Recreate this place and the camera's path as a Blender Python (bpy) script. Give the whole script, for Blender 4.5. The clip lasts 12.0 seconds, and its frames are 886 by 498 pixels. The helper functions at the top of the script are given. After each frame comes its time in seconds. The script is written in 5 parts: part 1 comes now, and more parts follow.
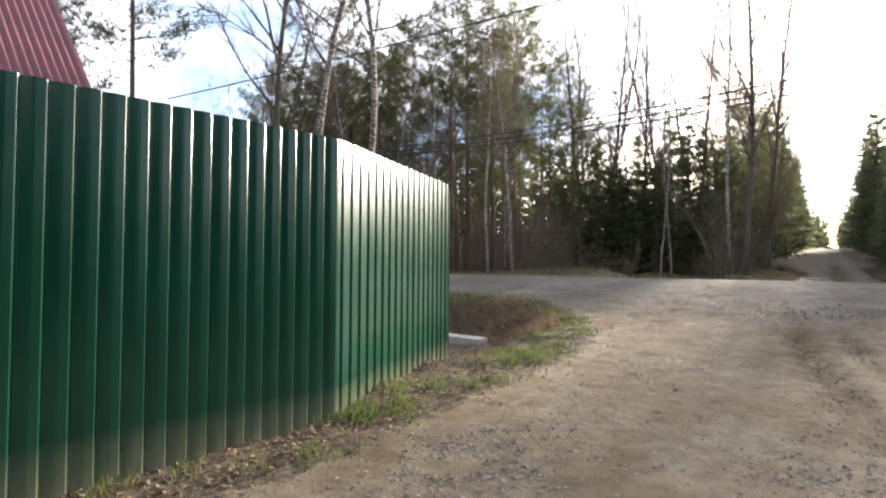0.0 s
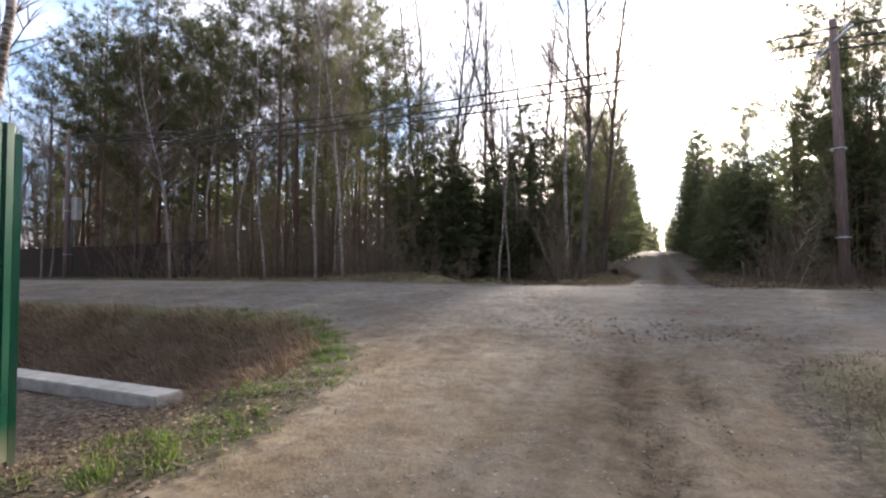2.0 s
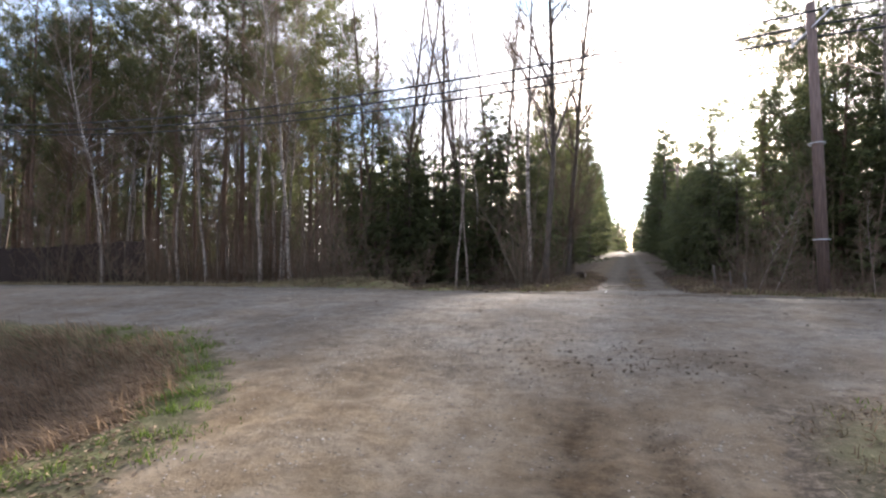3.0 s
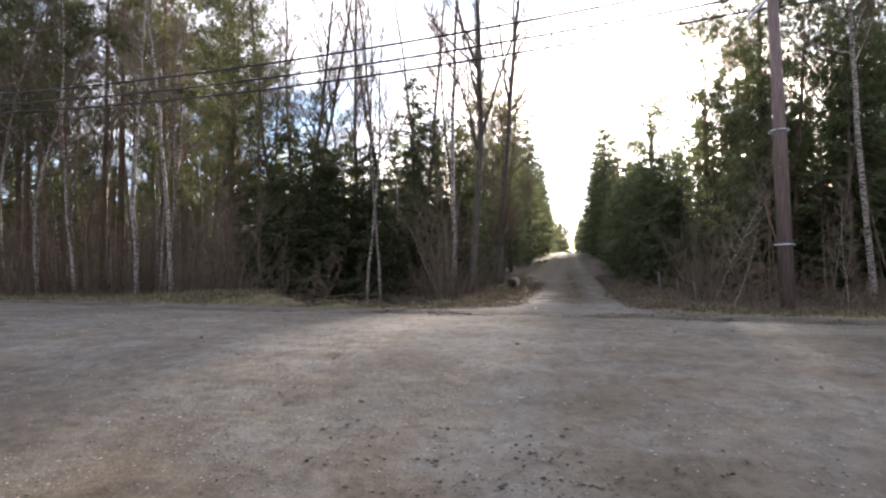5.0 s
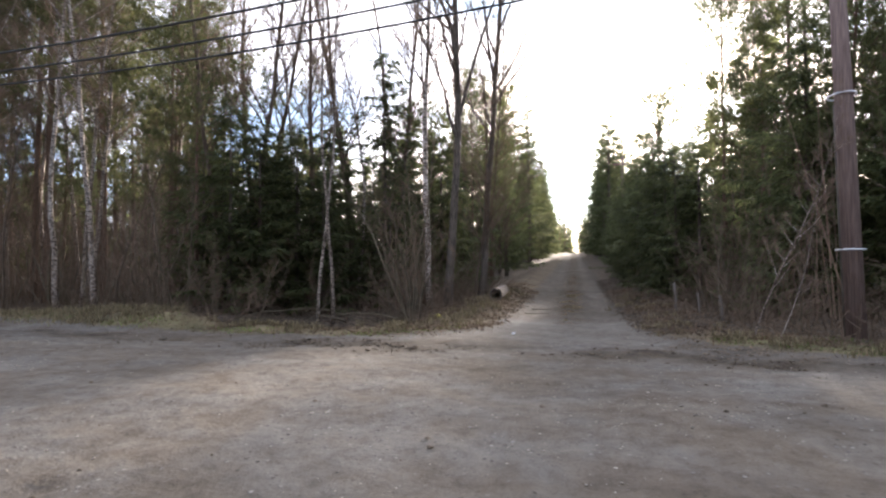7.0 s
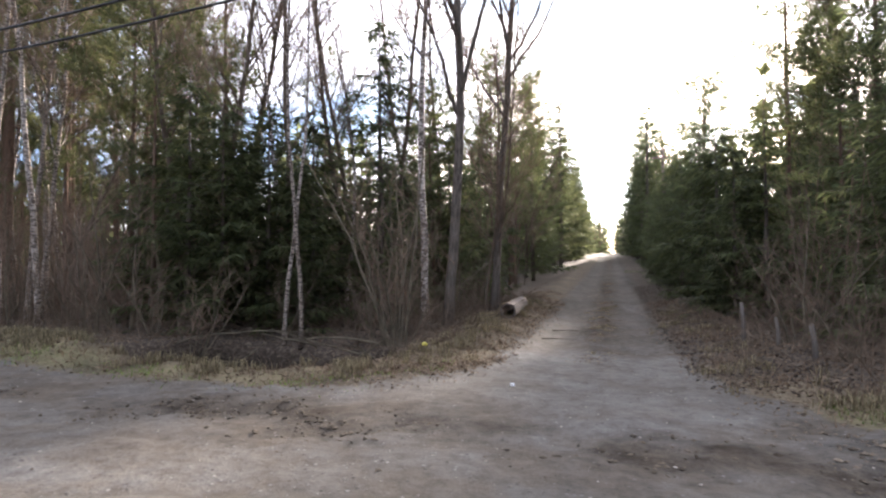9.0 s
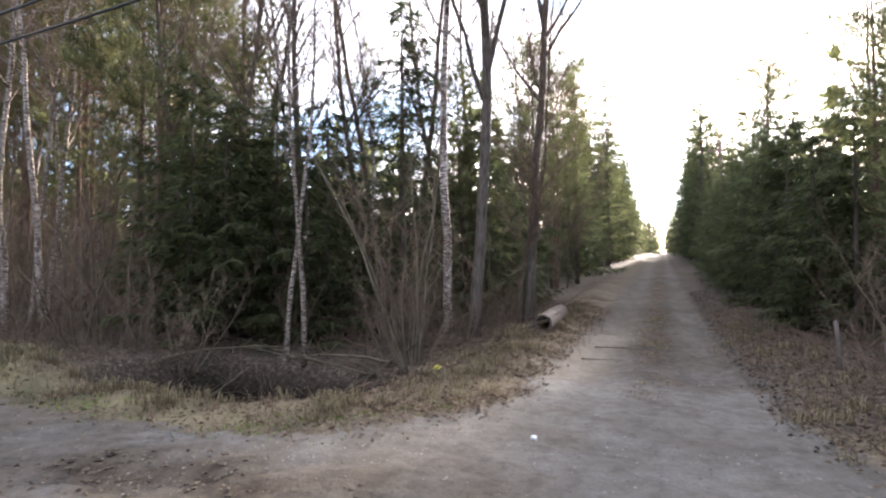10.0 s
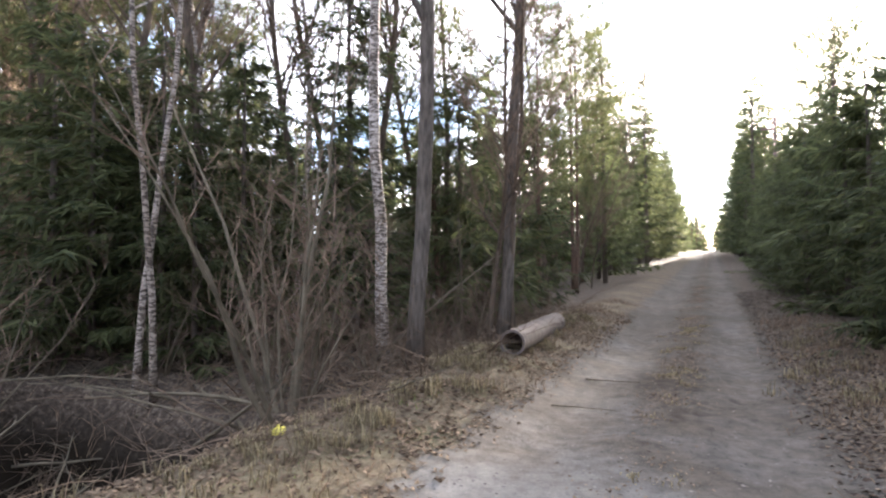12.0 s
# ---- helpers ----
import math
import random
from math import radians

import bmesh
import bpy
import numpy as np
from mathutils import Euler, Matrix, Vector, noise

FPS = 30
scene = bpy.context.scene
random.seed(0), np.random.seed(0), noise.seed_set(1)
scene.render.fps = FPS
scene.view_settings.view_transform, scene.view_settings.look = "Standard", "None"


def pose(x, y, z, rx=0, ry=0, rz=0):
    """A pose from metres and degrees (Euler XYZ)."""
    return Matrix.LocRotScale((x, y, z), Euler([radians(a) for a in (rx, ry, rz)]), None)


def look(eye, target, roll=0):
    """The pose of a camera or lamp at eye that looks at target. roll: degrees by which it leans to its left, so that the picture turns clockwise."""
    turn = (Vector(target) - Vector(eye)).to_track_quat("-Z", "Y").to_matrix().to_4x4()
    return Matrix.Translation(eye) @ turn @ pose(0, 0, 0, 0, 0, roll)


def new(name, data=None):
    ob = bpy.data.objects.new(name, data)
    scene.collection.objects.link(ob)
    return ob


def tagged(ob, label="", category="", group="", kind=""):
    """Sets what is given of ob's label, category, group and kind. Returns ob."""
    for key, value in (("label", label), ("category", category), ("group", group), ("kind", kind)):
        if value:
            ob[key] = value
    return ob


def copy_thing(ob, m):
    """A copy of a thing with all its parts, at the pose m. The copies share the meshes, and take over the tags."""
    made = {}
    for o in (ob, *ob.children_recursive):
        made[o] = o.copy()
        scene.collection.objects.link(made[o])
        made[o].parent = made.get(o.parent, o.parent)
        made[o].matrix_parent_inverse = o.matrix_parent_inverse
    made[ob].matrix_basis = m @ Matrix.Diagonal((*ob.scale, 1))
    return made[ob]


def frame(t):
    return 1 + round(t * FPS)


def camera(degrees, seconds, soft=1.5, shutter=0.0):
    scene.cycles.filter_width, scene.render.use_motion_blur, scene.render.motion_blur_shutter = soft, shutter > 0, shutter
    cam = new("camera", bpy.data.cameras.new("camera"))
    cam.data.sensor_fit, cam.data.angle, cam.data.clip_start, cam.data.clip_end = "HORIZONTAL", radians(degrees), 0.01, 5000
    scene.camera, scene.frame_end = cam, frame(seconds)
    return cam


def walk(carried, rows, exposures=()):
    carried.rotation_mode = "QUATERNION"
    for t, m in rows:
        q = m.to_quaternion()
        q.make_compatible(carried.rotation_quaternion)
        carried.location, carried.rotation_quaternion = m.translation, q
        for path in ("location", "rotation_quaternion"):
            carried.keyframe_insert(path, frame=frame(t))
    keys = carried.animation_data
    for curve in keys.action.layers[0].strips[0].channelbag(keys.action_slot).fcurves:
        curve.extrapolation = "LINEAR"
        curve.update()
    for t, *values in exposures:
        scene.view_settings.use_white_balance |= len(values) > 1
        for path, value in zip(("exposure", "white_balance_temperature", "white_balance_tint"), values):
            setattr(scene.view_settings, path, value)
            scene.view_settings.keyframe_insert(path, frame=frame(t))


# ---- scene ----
cam = camera(76.8, 12.0, soft=2.2)
METRES, EYE, TILT, LEAN, TURN = 18.4, 1.25, 0.0, 0.0, 34.8
ROWS = [
    (0.0, 0.0, 0.0, 0.0, -0.01, 1.44, -0.4),
    (0.5, 0.0238, 0.038, -0.0006, -1.29, 1.58, -0.37),
    (1.0, 0.0481, 0.0756, 0.0014, -8.02, 1.69, -0.19),
    (1.5, 0.0741, 0.1088, 0.0024, -12.74, 1.74, -0.07),
    (2.0, 0.0991, 0.1464, 0.0034, -13.55, 1.77, -0.11),
    (2.5, 0.1256, 0.1808, 0.0062, -14.63, 1.78, -0.03),
    (3.0, 0.151, 0.2186, 0.0093, -16.46, 1.8, -0.03),
    (3.5, 0.1772, 0.25, 0.0139, -20.31, 1.82, 0.13),
    (5.5, 0.2709, 0.3726, 0.0234, -21.96, 1.82, 0.24),
    (6.0, 0.296, 0.404, 0.0259, -21.59, 1.82, 0.14),
    (6.5, 0.3218, 0.4323, 0.0277, -21.7, 1.85, 0.22),
    (7.0, 0.348, 0.4638, 0.0309, -21.48, 1.84, 0.23),
    (9.0, 0.4372, 0.5852, 0.0424, -18.04, 1.83, 0.09),
    (9.5, 0.4577, 0.6174, 0.0464, -15.75, 1.84, 0.08),
    (10.0, 0.4804, 0.6528, 0.0482, -13.43, 1.82, 0.04),
    (10.5, 0.5047, 0.6878, 0.048, -12.47, 1.81, 0.09),
    (11.0, 0.535, 0.7249, 0.0473, -10.55, 1.75, 0.12),
    (11.5, 0.5637, 0.7603, 0.0473, -9.88, 1.77, 0.13),
    (12.0, 0.5969, 0.7973, 0.0449, -9.19, 1.7, 0.16),
]
walk(cam, [(t, pose(0, 0, EYE, TILT, LEAN, TURN) @ pose(METRES * x, METRES * y, METRES * z, 90 + pitch, roll, yaw)) for t, x, y, z, yaw, pitch, roll in ROWS],
     exposures=[(0.0, 3.15, 6200, 13), (1.5, 2.85, 6050, 16), (3.0, 3.15, 6000, 16), (6.5, 3.2, 6100, 16), (9.5, 3.6, 6050, 17), (12.0, 4.1, 6000, 16)])

# ---- light ----
SUN_EL, SUN_AZ = 13.6, 8.2          # degrees above the horizon, degrees to the right of the track's direction
world = bpy.data.worlds.new("sky")
scene.world = world
world.use_nodes = True
wt = world.node_tree
sky = wt.nodes.new("ShaderNodeTexSky")
sky.sky_type = 'NISHITA'
sky.sun_disc = False
sky.sun_elevation = radians(SUN_EL)
sky.sun_rotation = radians(SUN_AZ)
sky.dust_density = 4.0
sky.air_density = 0.8
sky.ozone_density = 0.7
# broken thin cloud: gaps let the blue show
at_sky = wt.nodes.new("ShaderNodeTexCoord")
cloud = wt.nodes.new("ShaderNodeTexNoise")
cloud.inputs["Scale"].default_value, cloud.inputs["Detail"].default_value, cloud.inputs["Roughness"].default_value = 2.6, 5.0, 0.55
flat = wt.nodes.new("ShaderNodeMapping")
flat.inputs["Scale"].default_value = (1.0, 1.0, 2.2)
wt.links.new(at_sky.outputs["Generated"], flat.inputs[0])
wt.links.new(flat.outputs[0], cloud.inputs[0])
gaps = wt.nodes.new("ShaderNodeValToRGB")
gaps.color_ramp.elements[0].position, gaps.color_ramp.elements[0].color = 0.40, (0.40, 0.55, 0.76, 1)
gaps.color_ramp.elements[1].position, gaps.color_ramp.elements[1].color = 0.56, (1.0, 1.0, 1.02, 1)
wt.links.new(cloud.outputs[0], gaps.inputs[0])
veil = wt.nodes.new("ShaderNodeMix")
veil.data_type, veil.blend_type = 'RGBA', 'MULTIPLY'
veil.inputs[0].default_value = 1.0
# high thin haze evens the brightness round the sun
haze = wt.nodes.new("ShaderNodeMix")
haze.data_type = 'RGBA'
haze.inputs[0].default_value = 0.84
haze.inputs[7].default_value = (1.55, 1.50, 1.46, 1)
wt.links.new(sky.outputs[0], haze.inputs[6])
wt.links.new(haze.outputs[2], veil.inputs[6])
wt.links.new(gaps.outputs[0], veil.inputs[7])
wt.links.new(veil.outputs[2], wt.nodes["Background"].inputs[0])
wt.nodes["Background"].inputs[1].default_value = 0.15
sun = new("sun", bpy.data.lights.new("sun", 'SUN'))
sun.data.energy = 2.6
sun.data.angle = radians(1.5)
sun.data.color = (1.0, 0.86, 0.68)
sun.matrix_world = look((math.sin(radians(SUN_AZ)) * 50, math.cos(radians(SUN_AZ)) * 50, math.tan(radians(SUN_EL)) * 50), (0, 0, 0))

# ---- materials ----


def material(name):
    m = bpy.data.materials.new(name)
    m.use_nodes = True
    return m, m.node_tree.nodes, m.node_tree.links, m.node_tree.nodes["Principled BSDF"]


def noise_at(n, l, scale, detail=4.0, coord="Object", stretch=None, rough=0.6):
    tc = n.new("ShaderNodeTexCoord")
    t = n.new("ShaderNodeTexNoise")
    t.inputs["Scale"].default_value, t.inputs["Detail"].default_value, t.inputs["Roughness"].default_value = scale, detail, rough
    if stretch:
        mp = n.new("ShaderNodeMapping")
        mp.inputs["Scale"].default_value = stretch
        l.new(tc.outputs[coord], mp.inputs[0])
        l.new(mp.outputs[0], t.inputs[0])
    else:
        l.new(tc.outputs[coord], t.inputs[0])
    return t.outputs[0]


def ramp(n, l, fac, stops):
    r = n.new("ShaderNodeValToRGB")
    while len(r.color_ramp.elements) < len(stops):
        r.color_ramp.elements.new(0.5)
    for e, (p, c) in zip(r.color_ramp.elements, stops):
        e.position, e.color = p, (*c, 1.0)
    l.new(fac, r.inputs[0])
    return r.outputs[0]


def mix(n, l, fac, a, b, blend='MIX'):
    m = n.new("ShaderNodeMix")
    m.data_type, m.blend_type = 'RGBA', blend
    for sock, v in ((m.inputs[0], fac), (m.inputs[6], a), (m.inputs[7], b)):
        if isinstance(v, (int, float)):
            sock.default_value = v
        elif isinstance(v, tuple):
            sock.default_value = (*v, 1.0)
        else:
            l.new(v, sock)
    return m.outputs[2]


def bump(n, l, bsdf, height, strength, distance=0.02):
    b = n.new("ShaderNodeBump")
    b.inputs["Strength"].default_value, b.inputs["Distance"].default_value = strength, distance
    l.new(height, b.inputs["Height"])
    l.new(b.outputs[0], bsdf.inputs["Normal"])


def attribute(n, name):
    a = n.new("ShaderNodeAttribute")
    a.attribute_name = name
    return a.outputs["Fac"]


def simple(name, stops, scale=8.0, rough=0.8, bump_s=0.3, metal=0.0, stretch=None, coord="Object", dist=0.01):
    m, n, l, b = material(name)
    f = noise_at(n, l, scale, 5.0, coord, stretch)
    l.new(ramp(n, l, f, stops), b.inputs["Base Color"])
    b.inputs["Roughness"].default_value, b.inputs["Metallic"].default_value = rough, metal
    b.inputs["Specular IOR Level"].default_value = 0.5 if rough < 0.6 else 0.15
    if bump_s:
        bump(n, l, b, f, bump_s, dist)
    return m


def leafy(name, dark, light, through_light=0.25, rough=0.6):
    """Foliage: colour differs from clump to clump and from tree to tree; light passes through."""
    m, n, l, b = material(name)
    g = n.new("ShaderNodeNewGeometry")
    o = n.new("ShaderNodeObjectInfo")
    c = ramp(n, l, g.outputs["Random Per Island"], [(0.0, dark), (1.0, light)])
    h = n.new("ShaderNodeHueSaturation")
    mr = n.new("ShaderNodeMapRange")
    mr.inputs[3].default_value, mr.inputs[4].default_value = 0.75, 1.3
    l.new(o.outputs["Random"], mr.inputs[0])
    l.new(mr.outputs[0], h.inputs["Value"])
    l.new(c, h.inputs["Color"])
    l.new(h.outputs[0], b.inputs["Base Color"])
    b.inputs["Roughness"].default_value = rough
    b.inputs["Specular IOR Level"].default_value = 0.15
    tr = n.new("ShaderNodeBsdfTranslucent")
    l.new(h.outputs[0], tr.inputs[0])
    ms = n.new("ShaderNodeMixShader")
    ms.inputs[0].default_value = through_light
    l.new(b.outputs[0], ms.inputs[1])
    l.new(tr.outputs[0], ms.inputs[2])
    l.new(ms.outputs[0], n["Material Output"].inputs[0])
    return m


def birch_bark():
    m, n, l, b = material("birch_bark")
    marks = noise_at(n, l, 5.0, 5.0, stretch=(2.0, 2.0, 6.0), rough=0.7)
    big = noise_at(n, l, 0.7, 3.0)
    c = ramp(n, l, marks, [(0.0, (0.66, 0.63, 0.59)), (0.45, (0.50, 0.46, 0.42)), (0.54, (0.10, 0.085, 0.07)), (1.0, (0.03, 0.026, 0.022))])
    tint = ramp(n, l, big, [(0.3, (0.55, 0.5, 0.45)), (0.7, (1.0, 1.0, 1.0))])
    o = n.new("ShaderNodeObjectInfo")
    own = ramp(n, l, o.outputs["Random"], [(0.0, (0.55, 0.50, 0.45)), (0.5, (0.85, 0.81, 0.77)), (1.0, (1.1, 1.08, 1.06))])
    l.new(mix(n, l, 1.0, mix(n, l, 1.0, c, tint, 'MULTIPLY'), own, 'MULTIPLY'), b.inputs["Base Color"])
    b.inputs["Roughness"].default_value = 0.75
    b.inputs["Specular IOR Level"].default_value = 0.2
    bump(n, l, b, marks, 0.4, 0.01)
    return m


def ground_material():
    """Dusty dirt with faint wheel streaks, small stones, pale patches, damp and painted shade; leaf litter, straw and
    moss beside it.
    """
    m, n, l, b = material("dirt_and_litter")
    big = noise_at(n, l, 0.45, 3.0)
    mid = noise_at(n, l, 1.6, 6.0, rough=0.62)
    fine = noise_at(n, l, 45.0, 4.0, rough=0.75)
    clod = noise_at(n, l, 7.0, 5.0, rough=0.65)
    along_y = noise_at(n, l, 1.0, 5.0, stretch=(3.4, 0.5, 1.0), rough=0.62)
    along_x = noise_at(n, l, 1.0, 5.0, stretch=(0.45, 2.8, 1.0), rough=0.62)
    streak = mix(n, l, 0.55, mix(n, l, attribute(n, "crossing"), along_y, along_x), mid)
    sand = ramp(n, l, streak, [(0.32, (0.104, 0.074, 0.043)), (0.5, (0.160, 0.122, 0.077)), (0.66, (0.215, 0.170, 0.114))])
    grey = ramp(n, l, streak, [(0.32, (0.084, 0.076, 0.066)), (0.5, (0.113, 0.104, 0.091)), (0.66, (0.146, 0.136, 0.120))])
    patch = ramp(n, l, mid, [(0.40, (0, 0, 0)), (0.60, (1, 1, 1))])
    dirt = mix(n, l, patch, sand, grey)
    dirt = mix(n, l, attribute(n, "sandy"), mix(n, l, 0.25, grey, dirt), mix(n, l, 0.30, sand, dirt))
    dirt = mix(n, l, attribute(n, "pale"), dirt, ramp(n, l, mid, [(0.3, (0.124, 0.114, 0.099)), (0.7, (0.182, 0.169, 0.149))]))
    # darkens damp soil, and paints broad shade into the dirt's colour
    damp_shade = mix(n, l, attribute(n, "damp_shade"), (1.0, 1.0, 1.0), ramp(n, l, clod, [(0.3, (0.34, 0.305, 0.265)), (0.7, (0.64, 0.59, 0.53))]))
    stain = ramp(n, l, big, [(0.35, (0.78, 0.76, 0.73)), (0.62, (1.1, 1.1, 1.1))])
    crumb = ramp(n, l, clod, [(0.34, (0.76, 0.75, 0.74)), (0.5, (1, 1, 1)), (0.66, (1.16, 1.16, 1.16))])
    speck = ramp(n, l, fine, [(0.30, (0.62, 0.61, 0.60)), (0.44, (1, 1, 1)), (0.58, (1, 1, 1)), (0.72, (1.35, 1.35, 1.35))])
    dirt = mix(n, l, 1.0, mix(n, l, 1.0, dirt, stain, 'MULTIPLY'), mix(n, l, 1.0, speck, crumb, 'MULTIPLY'), 'MULTIPLY')
    # small stones pressed into the surface, some pale, some dark
    tc = n.new("ShaderNodeTexCoord")
    cells = n.new("ShaderNodeTexVoronoi")
    cells.inputs["Scale"].default_value = 26.0
    l.new(tc.outputs["Object"], cells.inputs[0])
    parts = n.new("ShaderNodeSeparateColor")
    l.new(cells.outputs["Color"], parts.inputs[0])
    picked = ramp(n, l, parts.outputs[0], [(0.80, (0, 0, 0)), (0.82, (1, 1, 1))])
    core = ramp(n, l, cells.outputs["Distance"], [(0.22, (1, 1, 1)), (0.36, (0, 0, 0))])
    stone = mix(n, l, 1.0, mix(n, l, 1.0, picked, core, 'MULTIPLY'), ramp(n, l, mid, [(0.42, (0.2, 0.2, 0.2)), (0.6, (1, 1, 1))]), 'MULTIPLY')
    dirt = mix(n, l, stone, dirt, ramp(n, l, parts.outputs[1], [(0.35, (0.05, 0.045, 0.04)), (0.55, (0.15, 0.135, 0.118)), (1.0, (0.27, 0.25, 0.225))]))
    dirt = mix(n, l, 1.0, dirt, damp_shade, 'MULTIPLY')
    litter = ramp(n, l, noise_at(n, l, 16.0, 6.0, rough=0.8), [(0.34, (0.020, 0.016, 0.012)), (0.5, (0.062, 0.048, 0.036)), (0.64, (0.165, 0.132, 0.098))])
    straw = ramp(n, l, noise_at(n, l, 13.0, 6.0, rough=0.8), [(0.25, (0.08, 0.06, 0.036)), (0.5, (0.19, 0.15, 0.09)), (0.75, (0.30, 0.245, 0.15))])
    moss = ramp(n, l, mid, [(0.3, (0.045, 0.06, 0.018)), (0.7, (0.11, 0.13, 0.04))])
    wild = mix(n, l, attribute(n, "straw"), litter, straw)
    wild = mix(n, l, attribute(n, "green"), wild, moss)
    # wet mud, near-black because the hole's shade is painted into its colour
    wild = mix(n, l, attribute(n, "mud_shade"), wild, ramp(n, l, mid, [(0.3, (0.006, 0.005, 0.004)), (0.7, (0.018, 0.014, 0.010))]))
    edge = n.new("ShaderNodeMath")
    edge.operation = 'MULTIPLY_ADD'
    edge.inputs[1].default_value = 0.9
    l.new(clod, edge.inputs[0])
    l.new(attribute(n, "road"), edge.inputs[2])
    k = ramp(n, l, edge.outputs[0], [(0.82, (0, 0, 0)), (1.06, (1, 1, 1))])
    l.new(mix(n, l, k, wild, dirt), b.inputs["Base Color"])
    b.inputs["Roughness"].default_value = 0.95
    gloss = n.new("ShaderNodeMapRange")
    gloss.inputs[3].default_value, gloss.inputs[4].default_value = 0.08, 0.0
    l.new(attribute(n, "mud_shade"), gloss.inputs[0])
    l.new(gloss.outputs[0], b.inputs["Specular IOR Level"])
    add = n.new("ShaderNodeMath")
    add.operation = 'MULTIPLY_ADD'
    add.inputs[1].default_value = 0.4
    l.new(fine, add.inputs[0])
    l.new(clod, add.inputs[2])
    rise = n.new("ShaderNodeMath")
    rise.operation = 'MULTIPLY_ADD'
    rise.inputs[1].default_value = 0.3
    l.new(stone, rise.inputs[0])
    l.new(add.outputs[0], rise.inputs[2])
    bump(n, l, b, rise.outputs[0], 0.5, 0.03)
    return m


def sheet_paint():
    """Green polymer-coated profiled sheet: glossy, dusty towards its foot."""
    m, n, l, b = material("green_coated_steel")
    f = noise_at(n, l, 5.0, 5.0, stretch=(1, 1, 0.25))
    dust = noise_at(n, l, 14.0, 6.0, stretch=(1, 1, 0.12))
    c = ramp(n, l, f, [(0.3, (0.003, 0.034, 0.019)), (0.7, (0.0045, 0.050, 0.027))])
    g = n.new("ShaderNodeNewGeometry")
    sp = n.new("ShaderNodeSeparateXYZ")
    l.new(g.outputs["Position"], sp.inputs[0])
    mr = n.new("ShaderNodeMapRange")
    mr.inputs[1].default_value, mr.inputs[2].default_value, mr.inputs[3].default_value, mr.inputs[4].default_value = 0.06, 0.36, 0.95, 0.0
    l.new(sp.outputs[2], mr.inputs[0])
    mu = n.new("ShaderNodeMath")
    mu.operation = 'MULTIPLY'
    l.new(mr.outputs[0], mu.inputs[0])
    l.new(dust, mu.inputs[1])
    l.new(mix(n, l, mu.outputs[0], c, (0.26, 0.22, 0.14)), b.inputs["Base Color"])
    ro = n.new("ShaderNodeMapRange")
    ro.inputs[3].default_value, ro.inputs[4].default_value = 0.14, 0.24
    l.new(f, ro.inputs[0])
    l.new(ro.outputs[0], b.inputs["Roughness"])
    bump(n, l, b, noise_at(n, l, 2.0, 2.0), 0.06, 0.02)
    return m


GROUND = ground_material()
GREEN = sheet_paint()
BIRCH = birch_bark()
GREYBARK = simple("grey_bark", [(0.3, (0.045, 0.034, 0.025)), (0.7, (0.135, 0.102, 0.074))], 6.0, 0.9, 0.8, stretch=(4, 4, 0.8), dist=0.02)
PINEBARK = simple("pine_bark", [(0.3, (0.05, 0.036, 0.028)), (0.7, (0.16, 0.10, 0.068))], 6.0, 0.9, 0.8, stretch=(3, 3, 0.9), dist=0.02)
SPRUCEBARK = simple("spruce_bark", [(0.3, (0.05, 0.042, 0.035)), (0.7, (0.13, 0.105, 0.085))], 8.0, 0.9, 0.7, stretch=(3, 3, 1.2), dist=0.02)
ALDERBARK = simple("alder_bark", [(0.3, (0.050, 0.041, 0.033)), (0.7, (0.145, 0.122, 0.100))], 6.0, 0.9, 0.8, stretch=(4, 4, 0.8), dist=0.02)
TWIG = simple("brown_twigs", [(0.3, (0.090, 0.062, 0.043)), (0.7, (0.215, 0.152, 0.105))], 5.0, 0.85, 0.0)
SHRUBBARK = simple("shrub_bark", [(0.3, (0.050, 0.041, 0.027)), (0.7, (0.150, 0.125, 0.085))], 5.0, 0.85, 0.3)
SPRUCE = leafy("spruce_needles", (0.048, 0.060, 0.028), (0.136, 0.150, 0.066), 0.62)
PINE = leafy("pine_needles", (0.050, 0.058, 0.026), (0.125, 0.132, 0.056), 0.5)
DRYLEAF = leafy("dry_leaves", (0.045, 0.030, 0.019), (0.25, 0.182, 0.118), 0.15, 0.85)
DARKLEAF = leafy("damp_dark_leaves", (0.020, 0.015, 0.011), (0.12, 0.085, 0.06), 0.1, 0.85)
STRAW = leafy("dry_grass", (0.08, 0.063, 0.037), (0.29, 0.24, 0.14), 0.25, 0.85)
MATTED = leafy("matted_brown_grass", (0.070, 0.047, 0.031), (0.25, 0.178, 0.115), 0.3, 0.85)
GRASS = leafy("green_grass", (0.050, 0.086, 0.015), (0.150, 0.205, 0.042), 0.4, 0.6)
STONE = leafy("gravel_stone", (0.14, 0.118, 0.094), (0.34, 0.30, 0.25), 0.0, 0.9)
CLOD = leafy("dark_soil_clod", (0.055, 0.042, 0.029), (0.15, 0.118, 0.083), 0.0, 0.95)
CONCRETE = simple("concrete", [(0.3, (0.20, 0.19, 0.168)), (0.7, (0.34, 0.325, 0.29))], 7.0, 0.85, 0.3)
PIPE = simple("asbestos_cement", [(0.3, (0.078, 0.062, 0.052)), (0.7, (0.150, 0.124, 0.106))], 5.0, 0.9, 0.3)
OLDWOOD = simple("weathered_pole_wood", [(0.3, (0.10, 0.07, 0.060)), (0.7, (0.21, 0.155, 0.135))], 5.0, 0.85, 0.6, stretch=(8, 8, 0.5))
